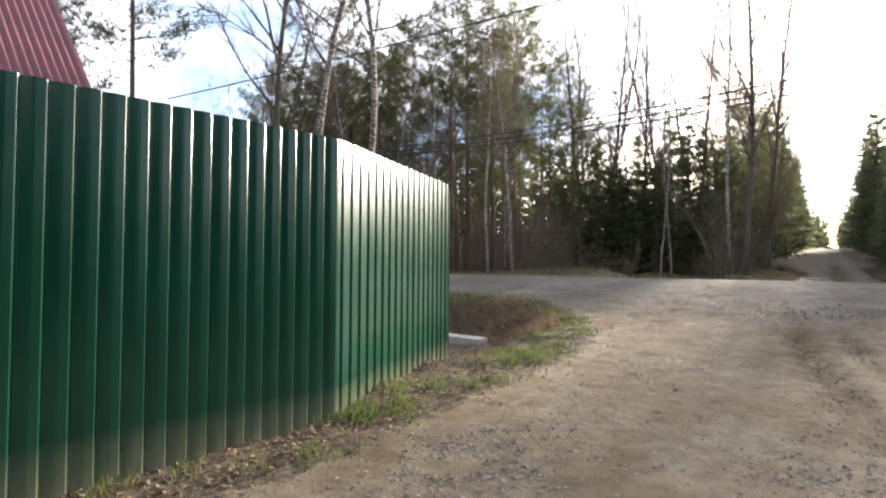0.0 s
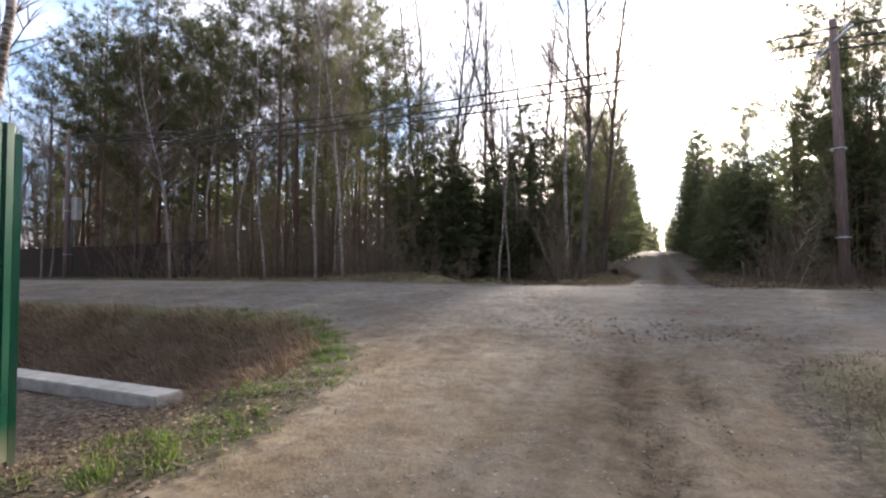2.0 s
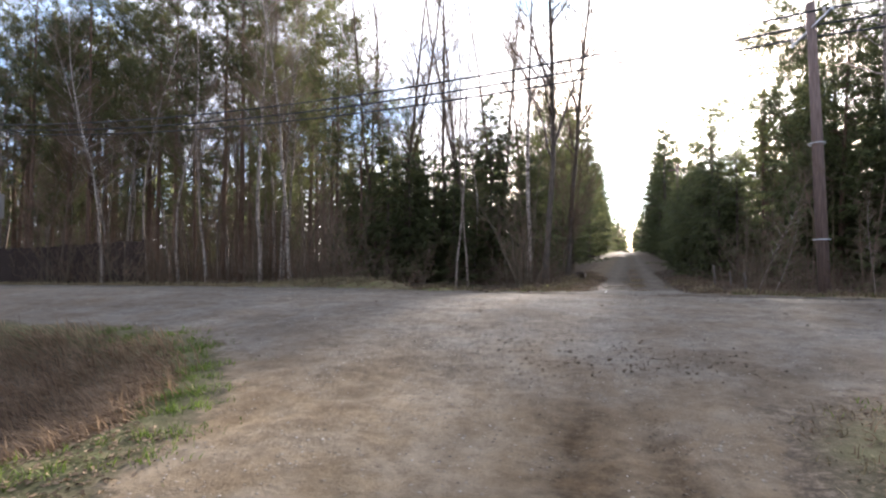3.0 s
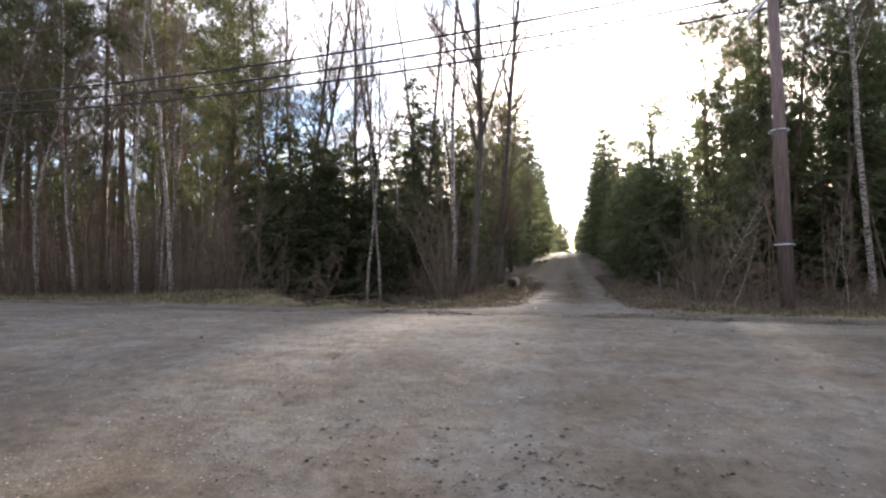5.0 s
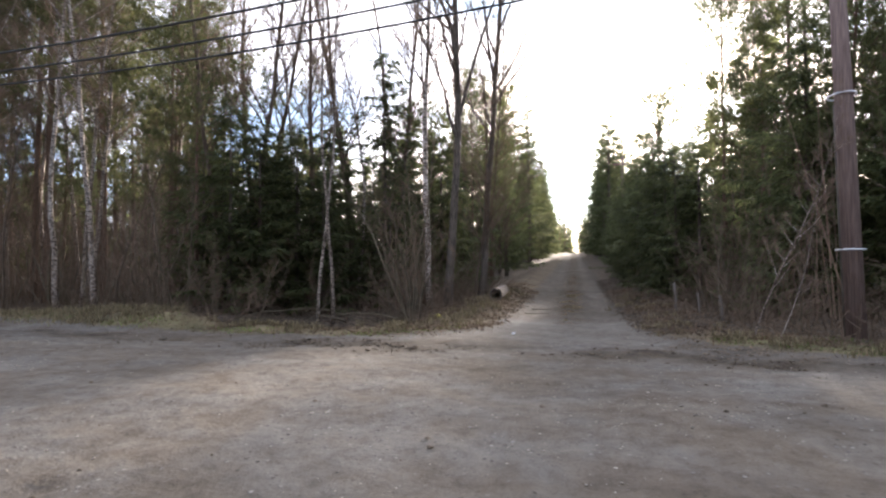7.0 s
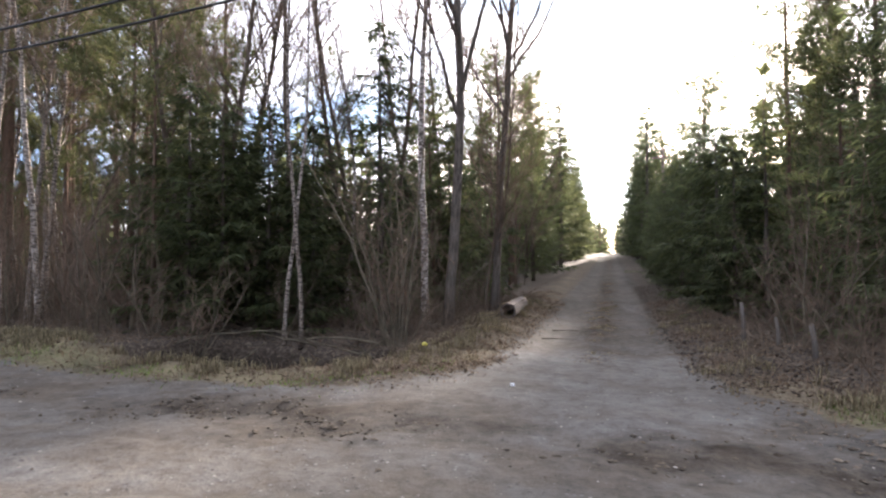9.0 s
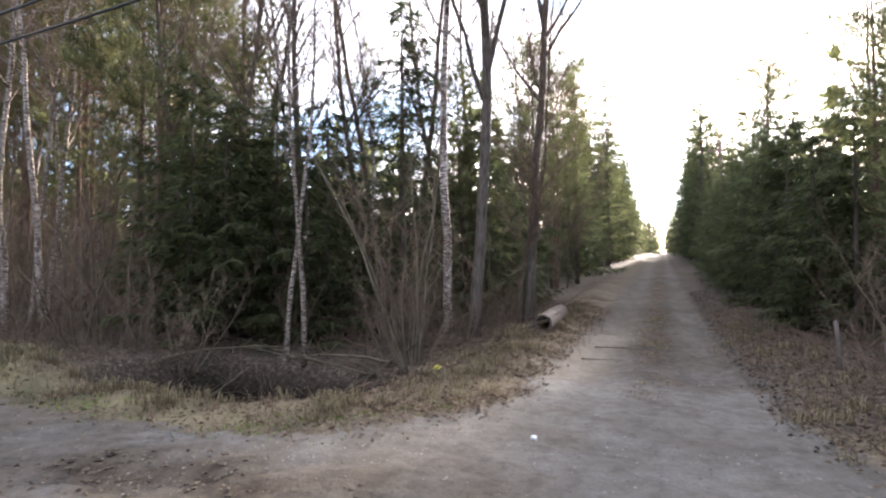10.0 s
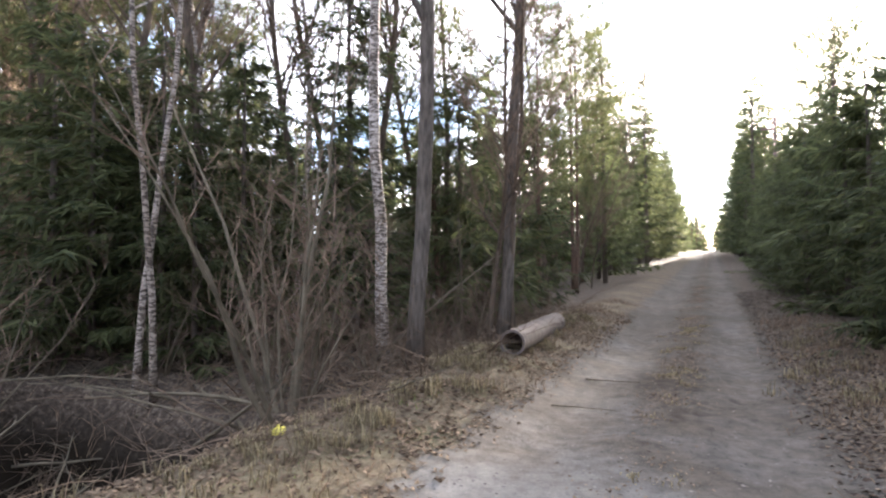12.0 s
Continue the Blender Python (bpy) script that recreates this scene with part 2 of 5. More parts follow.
STUMPWOOD = simple("grey_dead_wood", [(0.3, (0.075, 0.063, 0.052)), (0.7, (0.165, 0.143, 0.120))], 6.0, 0.9, 0.5, stretch=(5, 5, 0.6))
WIRE = simple("black_cable", [(0.3, (0.03, 0.03, 0.03)), (0.7, (0.06, 0.06, 0.06))], 5.0, 0.6, 0.0)
STEEL = simple("galvanised_steel", [(0.3, (0.40, 0.41, 0.42)), (0.7, (0.60, 0.61, 0.62))], 9.0, 0.45, 0.1, 0.8)
ROOF = simple("dark_red_roof_sheet", [(0.3, (0.075, 0.013, 0.018)), (0.7, (0.145, 0.026, 0.034))], 3.0, 0.55, 0.2)
SIDING = simple("brown_house_wall", [(0.3, (0.20, 0.14, 0.09)), (0.7, (0.32, 0.23, 0.15))], 4.0, 0.8, 0.3, stretch=(0.4, 0.4, 6))
BOXGREY = simple("grey_meter_box", [(0.3, (0.25, 0.235, 0.22)), (0.7, (0.34, 0.32, 0.30))], 6.0, 0.6, 0.1)
PORCELAIN = simple("brown_porcelain", [(0.3, (0.25, 0.22, 0.2)), (0.7, (0.5, 0.48, 0.45))], 6.0, 0.25, 0.0)
DARKBOARD = simple("dark_fence_board", [(0.3, (0.018, 0.013, 0.011)), (0.7, (0.05, 0.036, 0.029))], 6.0, 0.9, 0.4, stretch=(6, 6, 0.6))
UNDERSTEM = simple("dead_undergrowth", [(0.3, (0.064, 0.045, 0.031)), (0.7, (0.160, 0.117, 0.080))], 3.0, 0.9, 0.0)
YELLOW = simple("yellow_plastic", [(0.3, (0.42, 0.36, 0.03)), (0.7, (0.58, 0.50, 0.07))], 9.0, 0.45, 0.1)
LITTER = simple("pale_paper", [(0.3, (0.6, 0.6, 0.6)), (0.7, (0.75, 0.75, 0.74))], 9.0, 0.7, 0.1)

# ---- mesh helpers ----


class Geo:
    """Collects vertices and faces of one mesh."""

    def __init__(self):
        self.v, self.f = [], []

    def tube(self, pts, radii, sides=6, cap=True):
        pts = [Vector(p) for p in pts]
        start = len(self.v)
        side = None
        for i, p in enumerate(pts):
            d = (pts[min(i + 1, len(pts) - 1)] - pts[max(i - 1, 0)]).normalized()
            if side is None:
                side = d.orthogonal().normalized()
            side = (side - d * side.dot(d)).normalized()
            other = d.cross(side)
            for k in range(sides):
                a = 2 * math.pi * k / sides
                self.v.append(tuple(p + (side * math.cos(a) + other * math.sin(a)) * radii[i]))
        for i in range(len(pts) - 1):
            for k in range(sides):
                a, b = start + i * sides + k, start + i * sides + (k + 1) % sides
                self.f.append((a, b, b + sides, a + sides))
        if cap:
            self.f.append(tuple(start + k for k in range(sides - 1, -1, -1)))
            e = start + (len(pts) - 1) * sides
            self.f.append(tuple(e + k for k in range(sides)))

    def spike(self, p, q, r):
        """A thin three-sided twig that ends in a point."""
        d = Vector(q) - Vector(p)
        s = d.orthogonal().normalized() * r
        o = d.normalized().cross(s)
        i = len(self.v)
        for a in (0.0, 2.094, 4.189):
            self.v.append(tuple(Vector(p) + s * math.cos(a) + o * math.sin(a)))
        self.v.append(tuple(q))
        self.f += [(i, i + 1, i + 3), (i + 1, i + 2, i + 3), (i + 2, i, i + 3)]

    def blade(self, p, q, width, up):
        """A flat pointed blade from p to q."""
        p, q = Vector(p), Vector(q)
        s = (q - p).cross(up)
        if s.length < 1e-6:
            s = Vector((1, 0, 0))
        s = s.normalized() * width * 0.5
        i = len(self.v)
        self.v += [tuple(p - s), tuple(p + s), tuple(q)]
        self.f.append((i, i + 1, i + 2))

    def box(self, lo, hi):
        i = len(self.v)
        for z in (lo[2], hi[2]):
            self.v += [(lo[0], lo[1], z), (hi[0], lo[1], z), (hi[0], hi[1], z), (lo[0], hi[1], z)]
        self.f += [(i + 3, i + 2, i + 1, i), (i + 4, i + 5, i + 6, i + 7)] + [(i + k, i + (k + 1) % 4, i + 4 + (k + 1) % 4, i + 4 + k) for k in range(4)]

    def mesh(self, name, mat, smooth=False):
        me = bpy.data.meshes.new(name)
        me.from_pydata(self.v, [], self.f)
        me.materials.append(mat)
        if smooth:
            me.polygons.foreach_set("use_smooth", [True] * len(me.polygons))
        me.update()
        return me


def part(name, geo, mat, parent, label="", smooth=False):
    ob = new(name, geo if isinstance(geo, bpy.types.Mesh) else geo.mesh(name, mat, smooth))
    ob.parent = parent
    return tagged(ob, label) if label else ob


def bevelled_box(name, lo, hi, mat, parent, width=0.01, label=""):
    bm = bmesh.new()
    c = [(a + b) / 2 for a, b in zip(lo, hi)]
    bmesh.ops.create_cube(bm, size=1.0, matrix=Matrix.Translation(c) @ Matrix.Diagonal((*[b - a for a, b in zip(lo, hi)], 1)))
    bmesh.ops.bevel(bm, geom=bm.edges[:], offset=width, segments=2, affect='EDGES')
    me = bpy.data.meshes.new(name)
    bm.to_mesh(me)
    bm.free()
    me.materials.append(mat)
    return part(name, me, mat, parent, label)


# ---- the lie of the land ----
LIE_Y = [-60, -10, 0, 5.5, 8, 9.6, 11, 13, 14.4, 16, 18, 20, 24, 28, 36, 45, 60, 84, 165, 400]
LIE_Z = [-0.6, -0.15, 0, 0.17, 0.28, 0.40, 0.56, 0.79, 0.88, 0.86, 0.81, 0.76, 0.74, 0.78, 0.97, 1.26, 1.8, 2.75, 5.5, 9.0]


def sstep(a, b, x):
    t = np.clip((x - a) / (b - a), 0, 1)
    return t * t * (3 - 2 * t)


def smin(a, b, k):
    h = np.clip(k - np.abs(a - b), 0, None) / k
    return np.minimum(a, b) - h * h * k / 4


def far_edge(x):
    """The crossing road's far edge."""
    return np.interp(x, [-60, -27, -13.5, -8, -6.3, 0, 4, 20, 60], [23, 21.9, 20.6, 18.8, 18.4, 18.1, 17.3, 13, 2])


def outside(x, y):
    """Metres outside the trodden dirt of side street, crossing road and track; negative on them."""
    x, y = np.asarray(x, float), np.asarray(y, float)
    street = np.where(y < 14, np.abs(x + 0.83 - 0.25 * np.clip(4.5 - y, 0, 2)) - 1.62 - 0.25 * np.clip(4.5 - y, 0, 2), 9.0)
    near = 9.6 - 0.27 * np.clip(x, -5.5, 0) + 0.3 * np.clip(x, 0, 4)
    far = far_edge(x)
    cross = np.maximum(near - y, y - far) * 0.966
    track = np.where(y > 13, np.abs(x - 0.22) - 1.18, 9.0)
    d = np.where(x < -0.7, smin(street, cross, 4.5), smin(street, cross, 1.2))
    return smin(d, track, 3.0)


def wobble(x, y, s, seed=0.0):
    return (np.sin(x * s + 1.3 + seed) * np.cos(y * s * 0.87 + 0.7 - seed) + 0.6 * np.sin(x * s * 2.3 - y * s * 1.9 + seed * 2) + 0.4 * np.sin(x * s * 4.1 + y * s * 4.7 + seed)) / 2


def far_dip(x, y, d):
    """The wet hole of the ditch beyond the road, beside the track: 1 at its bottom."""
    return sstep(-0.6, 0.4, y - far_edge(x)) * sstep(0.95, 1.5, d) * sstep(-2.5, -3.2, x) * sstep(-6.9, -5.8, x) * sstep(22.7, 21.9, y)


def lie(x, y):
    """Height of the ground."""
    x, y = np.asarray(x, float), np.asarray(y, float)
    z = np.interp(y, LIE_Y, LIE_Z) - 0.008 * np.clip(-x - 12, 0, 40)
    d = outside(x, y)
    off = sstep(0.0, 0.8, d)
    z = z + 0.03 * off + 0.05 * off * wobble(x, y, 1.7) + 0.012 * wobble(x, y, 3.1, 2.0)
    # ditch before the crossing road, with its long bank
    a = sstep(-3.5, -4.6, x) * sstep(6.9, 7.9, y) * sstep(13.5, 12.0, y) * sstep(0.15, 2.2, d)
    z = z - 0.95 * a
    z = z - 0.20 * sstep(-3.3, -3.9, x) * sstep(9.0, 7.5, y) * sstep(4.8, 6.2, y)
    # hole of the ditch beyond the road, beside the track
    far_side = sstep(-0.6, 0.4, y - far_edge(x))
    z = z - 1.25 * far_dip(x, y, d)
    z = z - 0.25 * np.exp(-((x + 4.8) / 2.2) ** 2 - ((y - 22.8) / 0.9) ** 2)
    z = z - 0.3 * far_side * sstep(-8, -10, x) * np.exp(-((d - 1.8) / 0.8) ** 2)
    z = z + 0.22 * far_side * sstep(-5.4, -6.6, x) * sstep(-13, -9, x) * np.exp(-((d - 0.9) / 0.6) ** 2)
    # raised verges of the track, trodden ruts, wheel tracks
    on_track = sstep(20.5, 23.5, y)
    z = z + 0.22 * on_track * np.exp(-((x + 1.9) / 0.7) ** 2) + 0.12 * on_track * np.exp(-((x - 2.6) / 0.7) ** 2)
    z = z - 0.05 * on_track * (np.exp(-((x + 0.45) / 0.32) ** 2) + np.exp(-((x - 1.0) / 0.32) ** 2))
    z = z - 0.035 * sstep(13, 9.5, y) * (np.exp(-((x - 0.12 + 0.17 * (y - 5.6) - 0.06 * wobble(x, y, 1.5)) / 0.14) ** 2) + np.exp(-((x - 0.62 + 0.17 * (y - 5.6)) / 0.12) ** 2)) * sstep(2, 4, y)
    z = z - 0.03 * np.exp(-((y - far_edge(x) + 0.8) / 0.35) ** 2) * (0.6 + 0.8 * wobble(x, y, 1.1, 4.0))
    z = z + 0.035 * np.exp(-((y - far_edge(x) + 0.35) / 0.5) ** 2) * sstep(-7, -4, x) * np.clip(wobble(x, y, 4.2, 2.0) + 0.1, -0.4, 1)
    # forest floor
    z = z + sstep(1.5, 6, d) * (0.10 * wobble(x, y, 0.5, 1.0) + 0.06 * wobble(x, y, 1.3, 3.0))
    return z


def height(x, y):
    return float(lie(x, y))


def axis_lines(stretches):
    out = []
    for a, b, s in stretches:
        out += list(np.arange(a, b, s))
    return np.array(out + [stretches[-1][1]])


def build_ground():
    gx = axis_lines([(-1500, -300, 200), (-300, -60, 30), (-60, -16, 1.2), (-16, -9, 0.35), (-9, 4.4, 0.125), (4.4, 12, 0.35), (12, 60, 1.5), (60, 300, 30), (300, 1500, 200)])
    gy = axis_lines([(-1500, -200, 200), (-200, -20, 20), (-20, -2, 0.6), (-2, 30, 0.125), (30, 60, 0.5), (60, 160, 2.5), (160, 400, 20), (400, 1600, 200)])
    X, Y = np.meshgrid(gx, gy)
    Z = lie(X, Y)
    D = outside(X, Y)
    nx, ny = len(gx), len(gy)
    rough = np.random.RandomState(3).normal(0, 0.006, Z.shape) * sstep(45, 20, np.abs(Y - 12))
    Z = Z + rough
    co = np.stack([X, Y, Z], -1).reshape(-1, 3)
    jx, iy = np.meshgrid(np.arange(nx - 1), np.arange(ny - 1))
    a = (iy * nx + jx).ravel()
    quads = np.stack([a, a + 1, a + 1 + nx, a + nx], -1)
    road_w = sstep(0.45, -0.45, D - 0.12 * sstep(16, 19, Y) + 0.14 * wobble(X, Y, 2.2, 3.0))
    mid_strip = sstep(21.8, 23.5, Y) * np.exp(-((X - 0.24 - 0.08 * wobble(X, Y, 0.7)) / 0.36) ** 2)
    road_w = road_w * (1 - 0.95 * mid_strip * np.clip(0.6 + 0.6 * wobble(X, Y, 1.3, 2.0), 0, 1))
    pale = 0.55 * sstep(18.0, 18.7, Y + 0.3 * wobble(X, Y, 1.6)) * sstep(22.3, 21.7, Y + 0.35 * wobble(X, Y, 1.3, 2.0)) * sstep(-4.5, -2.0, X) * sstep(2.2, 1.4, X)
    # wet ruts and marks; broad terms paint shade on street's right and track
    wet_shade = 0.95 * np.exp(-((Y - far_edge(X) + 0.8) / 0.4) ** 2) * np.clip(0.5 + wobble(X, Y, 1.4, 4.0), 0, 1)
    rut = 0.12 - 0.17 * (Y - 5.6) + 0.06 * wobble(X, Y, 1.5)
    wet_shade = wet_shade + sstep(10.0, 7.8, Y) * (1.2 * np.exp(-((X - rut) / 0.18) ** 2) * np.clip(0.85 + wobble(X, Y, 2.6, 2.0), 0, 1) + 1.2 * np.exp(-((X - rut - 0.55) / 0.15) ** 2) * np.clip(0.7 + wobble(X, Y, 2.2, 5.0), 0, 1) + 0.2 * sstep(-0.7, 0.3, X + 0.12 * (Y - 5.6)) + 0.5 * np.exp(-((X - rut + 0.4) / 0.35) ** 2 - ((Y - 7.4) / 0.8) ** 2)) + 0.15 * sstep(16.5, 18.5, Y) + 0.38 * sstep(21.6, 22.4, Y + 0.3 * wobble(X, Y, 1.3, 2.0)) + 0.75 * sstep(22.5, 25, Y) * np.exp(-((X - 0.26) / 0.36) ** 2) * np.clip(0.7 + wobble(X, Y, 1.1, 2.0), 0.2, 1) + 0.3 * sstep(22, 24, Y) * sstep(1.15, 1.45, X)
    wet_shade = wet_shade + 0.6 * np.exp(-((X - 0.1) / 1.3) ** 2 - ((Y - 10.6) / 0.55) ** 2) * np.clip(0.4 + wobble(X, Y, 3.0, 1.0), 0, 1)
    wet_shade = wet_shade + 0.9 * np.exp(-((Y - far_edge(X) + 0.45) / 0.28) ** 2) * sstep(-4.5, -2.5, X) * sstep(5.0, 3.5, X) * np.clip(0.45 + wobble(X, Y, 3.4, 2.0), 0, 1)
    wet_shade = wet_shade + 0.9 * np.exp(-((X - 2.0) / 0.9) ** 2 - ((Y - 18.1) / 0.6) ** 2) * np.clip(0.4 + wobble(X, Y, 2.8, 3.0), 0, 1)
    pale = pale + 0.3 * sstep(21.5, 23, Y) * (np.exp(-((X + 0.5) / 0.26) ** 2) + np.exp(-((X - 1.02) / 0.22) ** 2)) * np.clip(0.7 + 0.5 * wobble(X, Y, 0.9, 3.0), 0, 1)
    straw_w = 0.3 * sstep(0.1, 0.6, D) * sstep(0.6, 1.2, X) * sstep(13, 11, Y) + np.exp(-((D - 0.7) / 0.9) ** 2) * sstep(9, 16, Y) + 0.4 * np.exp(-((D - 0.5) / 0.6) ** 2)
    green_w = 0.5 * np.exp(-((D - 0.45) / 0.35) ** 2) * sstep(4.5, 6.5, Y) * sstep(13, 11, Y) * sstep(-1, -2, X) + 0.35 * np.exp(-((X + 6.5) / 3) ** 2 - ((D - 0.4) / 0.35) ** 2) * sstep(17, 19, Y)
    green_w = green_w + 0.5 * sstep(0.1, 0.5, D) * sstep(0.5, 1.0, X) * sstep(12, 10, Y) * np.clip(0.4 + wobble(X, Y, 2.1, 6.0), 0, 1)
    green_w = green_w + 0.6 * np.exp(-((X - 3.2) / 1.0) ** 2 - ((Y - 18.6) / 0.5) ** 2)
    green_w = green_w + 0.45 * np.exp(-((D - 0.4) / 0.4) ** 2) * sstep(18.5, 20, Y) * sstep(30, 25, Y) * sstep(0, -1, X) * np.clip(wobble(X, Y, 2.3, 2.0) + 0.1, 0, 1)
    sandy = 0.12 * sstep(19, 16, Y) + 0.88 * sstep(11.5, 8.0, Y + 0.5 * wobble(X, Y, 0.8)) + 0.25 * np.clip(wobble(X, Y, 0.5, 3.0), 0, 1) * sstep(20, 17, Y)
    crossing = sstep(9.0, 11.5, Y) * sstep(20.5, 17.5, Y)
    # the ditch hole: wet mud together with painted shade
    mud_shade = np.clip(far_dip(X, Y, D) * 2.0, 0, 1)
    straw_w = straw_w * (1 - 0.35 * sstep(18.5, 22, Y)) * (1 - 0.75 * sstep(0.9, 1.4, X) * sstep(19.8, 21.5, Y)) * (1 - 0.5 * sstep(30, 38, Y)) + 0.5 * sstep(0.2, 0.6, D) * sstep(-3.4, -4.2, X) * sstep(8.0, 9.0, Y) * sstep(13, 12, Y)
    straw_w = straw_w * np.clip(0.55 + 0.7 * wobble(X, Y, 1.9, 1.0), 0.1, 1) * 0.8
    keep = D.reshape(-1)[quads].mean(1) < 0
    for name, pick, label, cat in (("road", keep, "unpaved dirt road with gravel, sand and wheel ruts", "road"), ("ground", ~keep, "leaf-littered ground with dry grass verges and ditches", "ground")):
        q = quads[pick]
        used, inv = np.unique(q, return_inverse=True)
        me = bpy.data.meshes.new(name)
        me.from_pydata(co[used].tolist(), [], inv.reshape(q.shape).tolist())
        me.materials.append(GROUND)
        me.polygons.foreach_set("use_smooth", [True] * len(me.polygons))
        for key, w in (("road", road_w), ("pale", pale), ("damp_shade", wet_shade), ("straw", straw_w), ("green", green_w), ("sandy", sandy), ("mud_shade", mud_shade), ("crossing", crossing)):
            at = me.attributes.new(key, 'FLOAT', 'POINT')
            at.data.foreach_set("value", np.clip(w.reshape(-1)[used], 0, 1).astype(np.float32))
        me.update()
        tagged(new(name, me), label, cat, kind="structure")


build_ground()

# ---- trees ----
rng = random.Random(7)


def bent(p, direction, length, n, bend, rise, r):
    """A limb's line of points: starts at p along direction, wanders by bend and turns upwards by rise."""
    pts, d, p = [Vector(p)], Vector(direction).normalized(), Vector(p)
    for _ in range(n):
        d = (d + Vector((r.uniform(-bend, bend), r.uniform(-bend, bend), r.uniform(-bend, bend) + rise))).normalized()
        p = p + d * (length / n)
        pts.append(p.copy())
    return pts


def bare_tree(kind, seed, tall, radius, first, limbs, bark, label, fork=0, lean=0.02, thick=1.0, spread=0.24, up=0.0, crook=0.06, lush=1.0, taper=0.8, fine=0.0040):
    """A leafless tree: tapered trunk, limbs with branchlets and fine twigs."""
    r = random.Random(seed)
    tree = tagged(new(kind), label, "tree")
    trunk, limb, twigs = Geo(), Geo(), Geo()
    line = [Vector((0, 0, -0.15))]
    d = Vector((r.uniform(-lean, lean), r.uniform(-lean, lean), 1))
    for i in range(16):
        d = (d + Vector((r.uniform(-crook, crook), r.uniform(-crook, crook), 0.03))).normalized()
        line.append(line[-1] + d * ((tall + 0.15) / 16))
    rad = [radius * (1.25 if i == 0 else 1) * max(0.06, (1 - i / 16) ** taper) for i in range(17)]
    trunk.tube(line, rad, 8)

    def at(h):
        k = min(h * 16, 15.999)
        i = int(k)
        return line[i].lerp(line[i + 1], k - i), rad[i] * (1 - (k - i)) + rad[i + 1] * (k - i)

    def dress(pts, rr, m, size):
        for _ in range(m):
            i = r.randrange(1, len(pts) - 1) if len(pts) > 2 else 0
            f = r.random()
            p = pts[i].lerp(pts[i + 1], f)
            dd = (pts[i + 1] - pts[i]).normalized()
            out = (dd * 0.9 + Vector((r.uniform(-1, 1), r.uniform(-1, 1), r.uniform(-0.5, 1.0))) * 0.75).normalized()
            q = p + out * size * r.uniform(0.5, 1.2)
            twigs.spike(p, q, max(0.0042, rr * 0.35))
            for _ in range(3):
                s = p.lerp(q, r.uniform(0.2, 0.85))
                o2 = (out + Vector((r.uniform(-1, 1), r.uniform(-1, 1), r.uniform(-0.7, 0.7))) * 0.8).normalized()
                twigs.spike(s, s + o2 * size * r.uniform(0.3, 0.7), fine)

    for i in range(limbs):
        h = first + (1 - first) * (i + r.random()) / limbs * 0.97
        p, rr = at(h)
        a = r.uniform(0, 6.283)
        slope = r.uniform(0.5, 1.3) + up
        ln = tall * spread * (1.15 - h) * r.uniform(0.55, 1.15) + 0.3
        pts = bent(p, (math.cos(a), math.sin(a), slope), ln, 5, 0.18, 0.06, r)
        r0 = min(rr * 0.55, 0.012 * ln * thick + 0.006)
        limb.tube(pts, [r0 * (1 - 0.17 * k) for k in range(6)], 4, False)
        dress(pts, r0, int((5 + ln * 4.5) * lush), 0.28 + 0.22 * ln)
    for i in range(fork):
        p, rr = at(r.uniform(0.3, 0.6))
        a = r.uniform(0, 6.283)
        pts = bent(p, (math.cos(a) * 0.5, math.sin(a) * 0.5, 1), tall * r.uniform(0.3, 0.45), 7, 0.1, 0.08, r)
        limb.tube(pts, [rr * 0.65 * (1 - 0.13 * k) for k in range(8)], 5, False)
        for j in range(7):
            k = r.randrange(2, 7)
            b = bent(pts[k], (r.uniform(-1, 1), r.uniform(-1, 1), 0.9), r.uniform(0.6, 1.8), 4, 0.2, 0.05, r)
            limb.tube(b, [rr * 0.25 * (1 - 0.2 * m) for m in range(5)], 3, False)
            dress(b, rr * 0.25, 8, 0.4)
    part("trunk", trunk, bark, tree, smooth=True)
    shift, first_limb = len(twigs.v), len(twigs.f)
    twigs.v += limb.v
    twigs.f += [tuple(i + shift for i in f) for f in limb.f]
    me = twigs.mesh("crown", TWIG)
    me.materials.append(bark)
    me.polygons.foreach_set("material_index", [0] * first_limb + [1] * len(limb.f))
    part("crown", me, TWIG, tree, "bare brown twigs without leaves")
    return tree


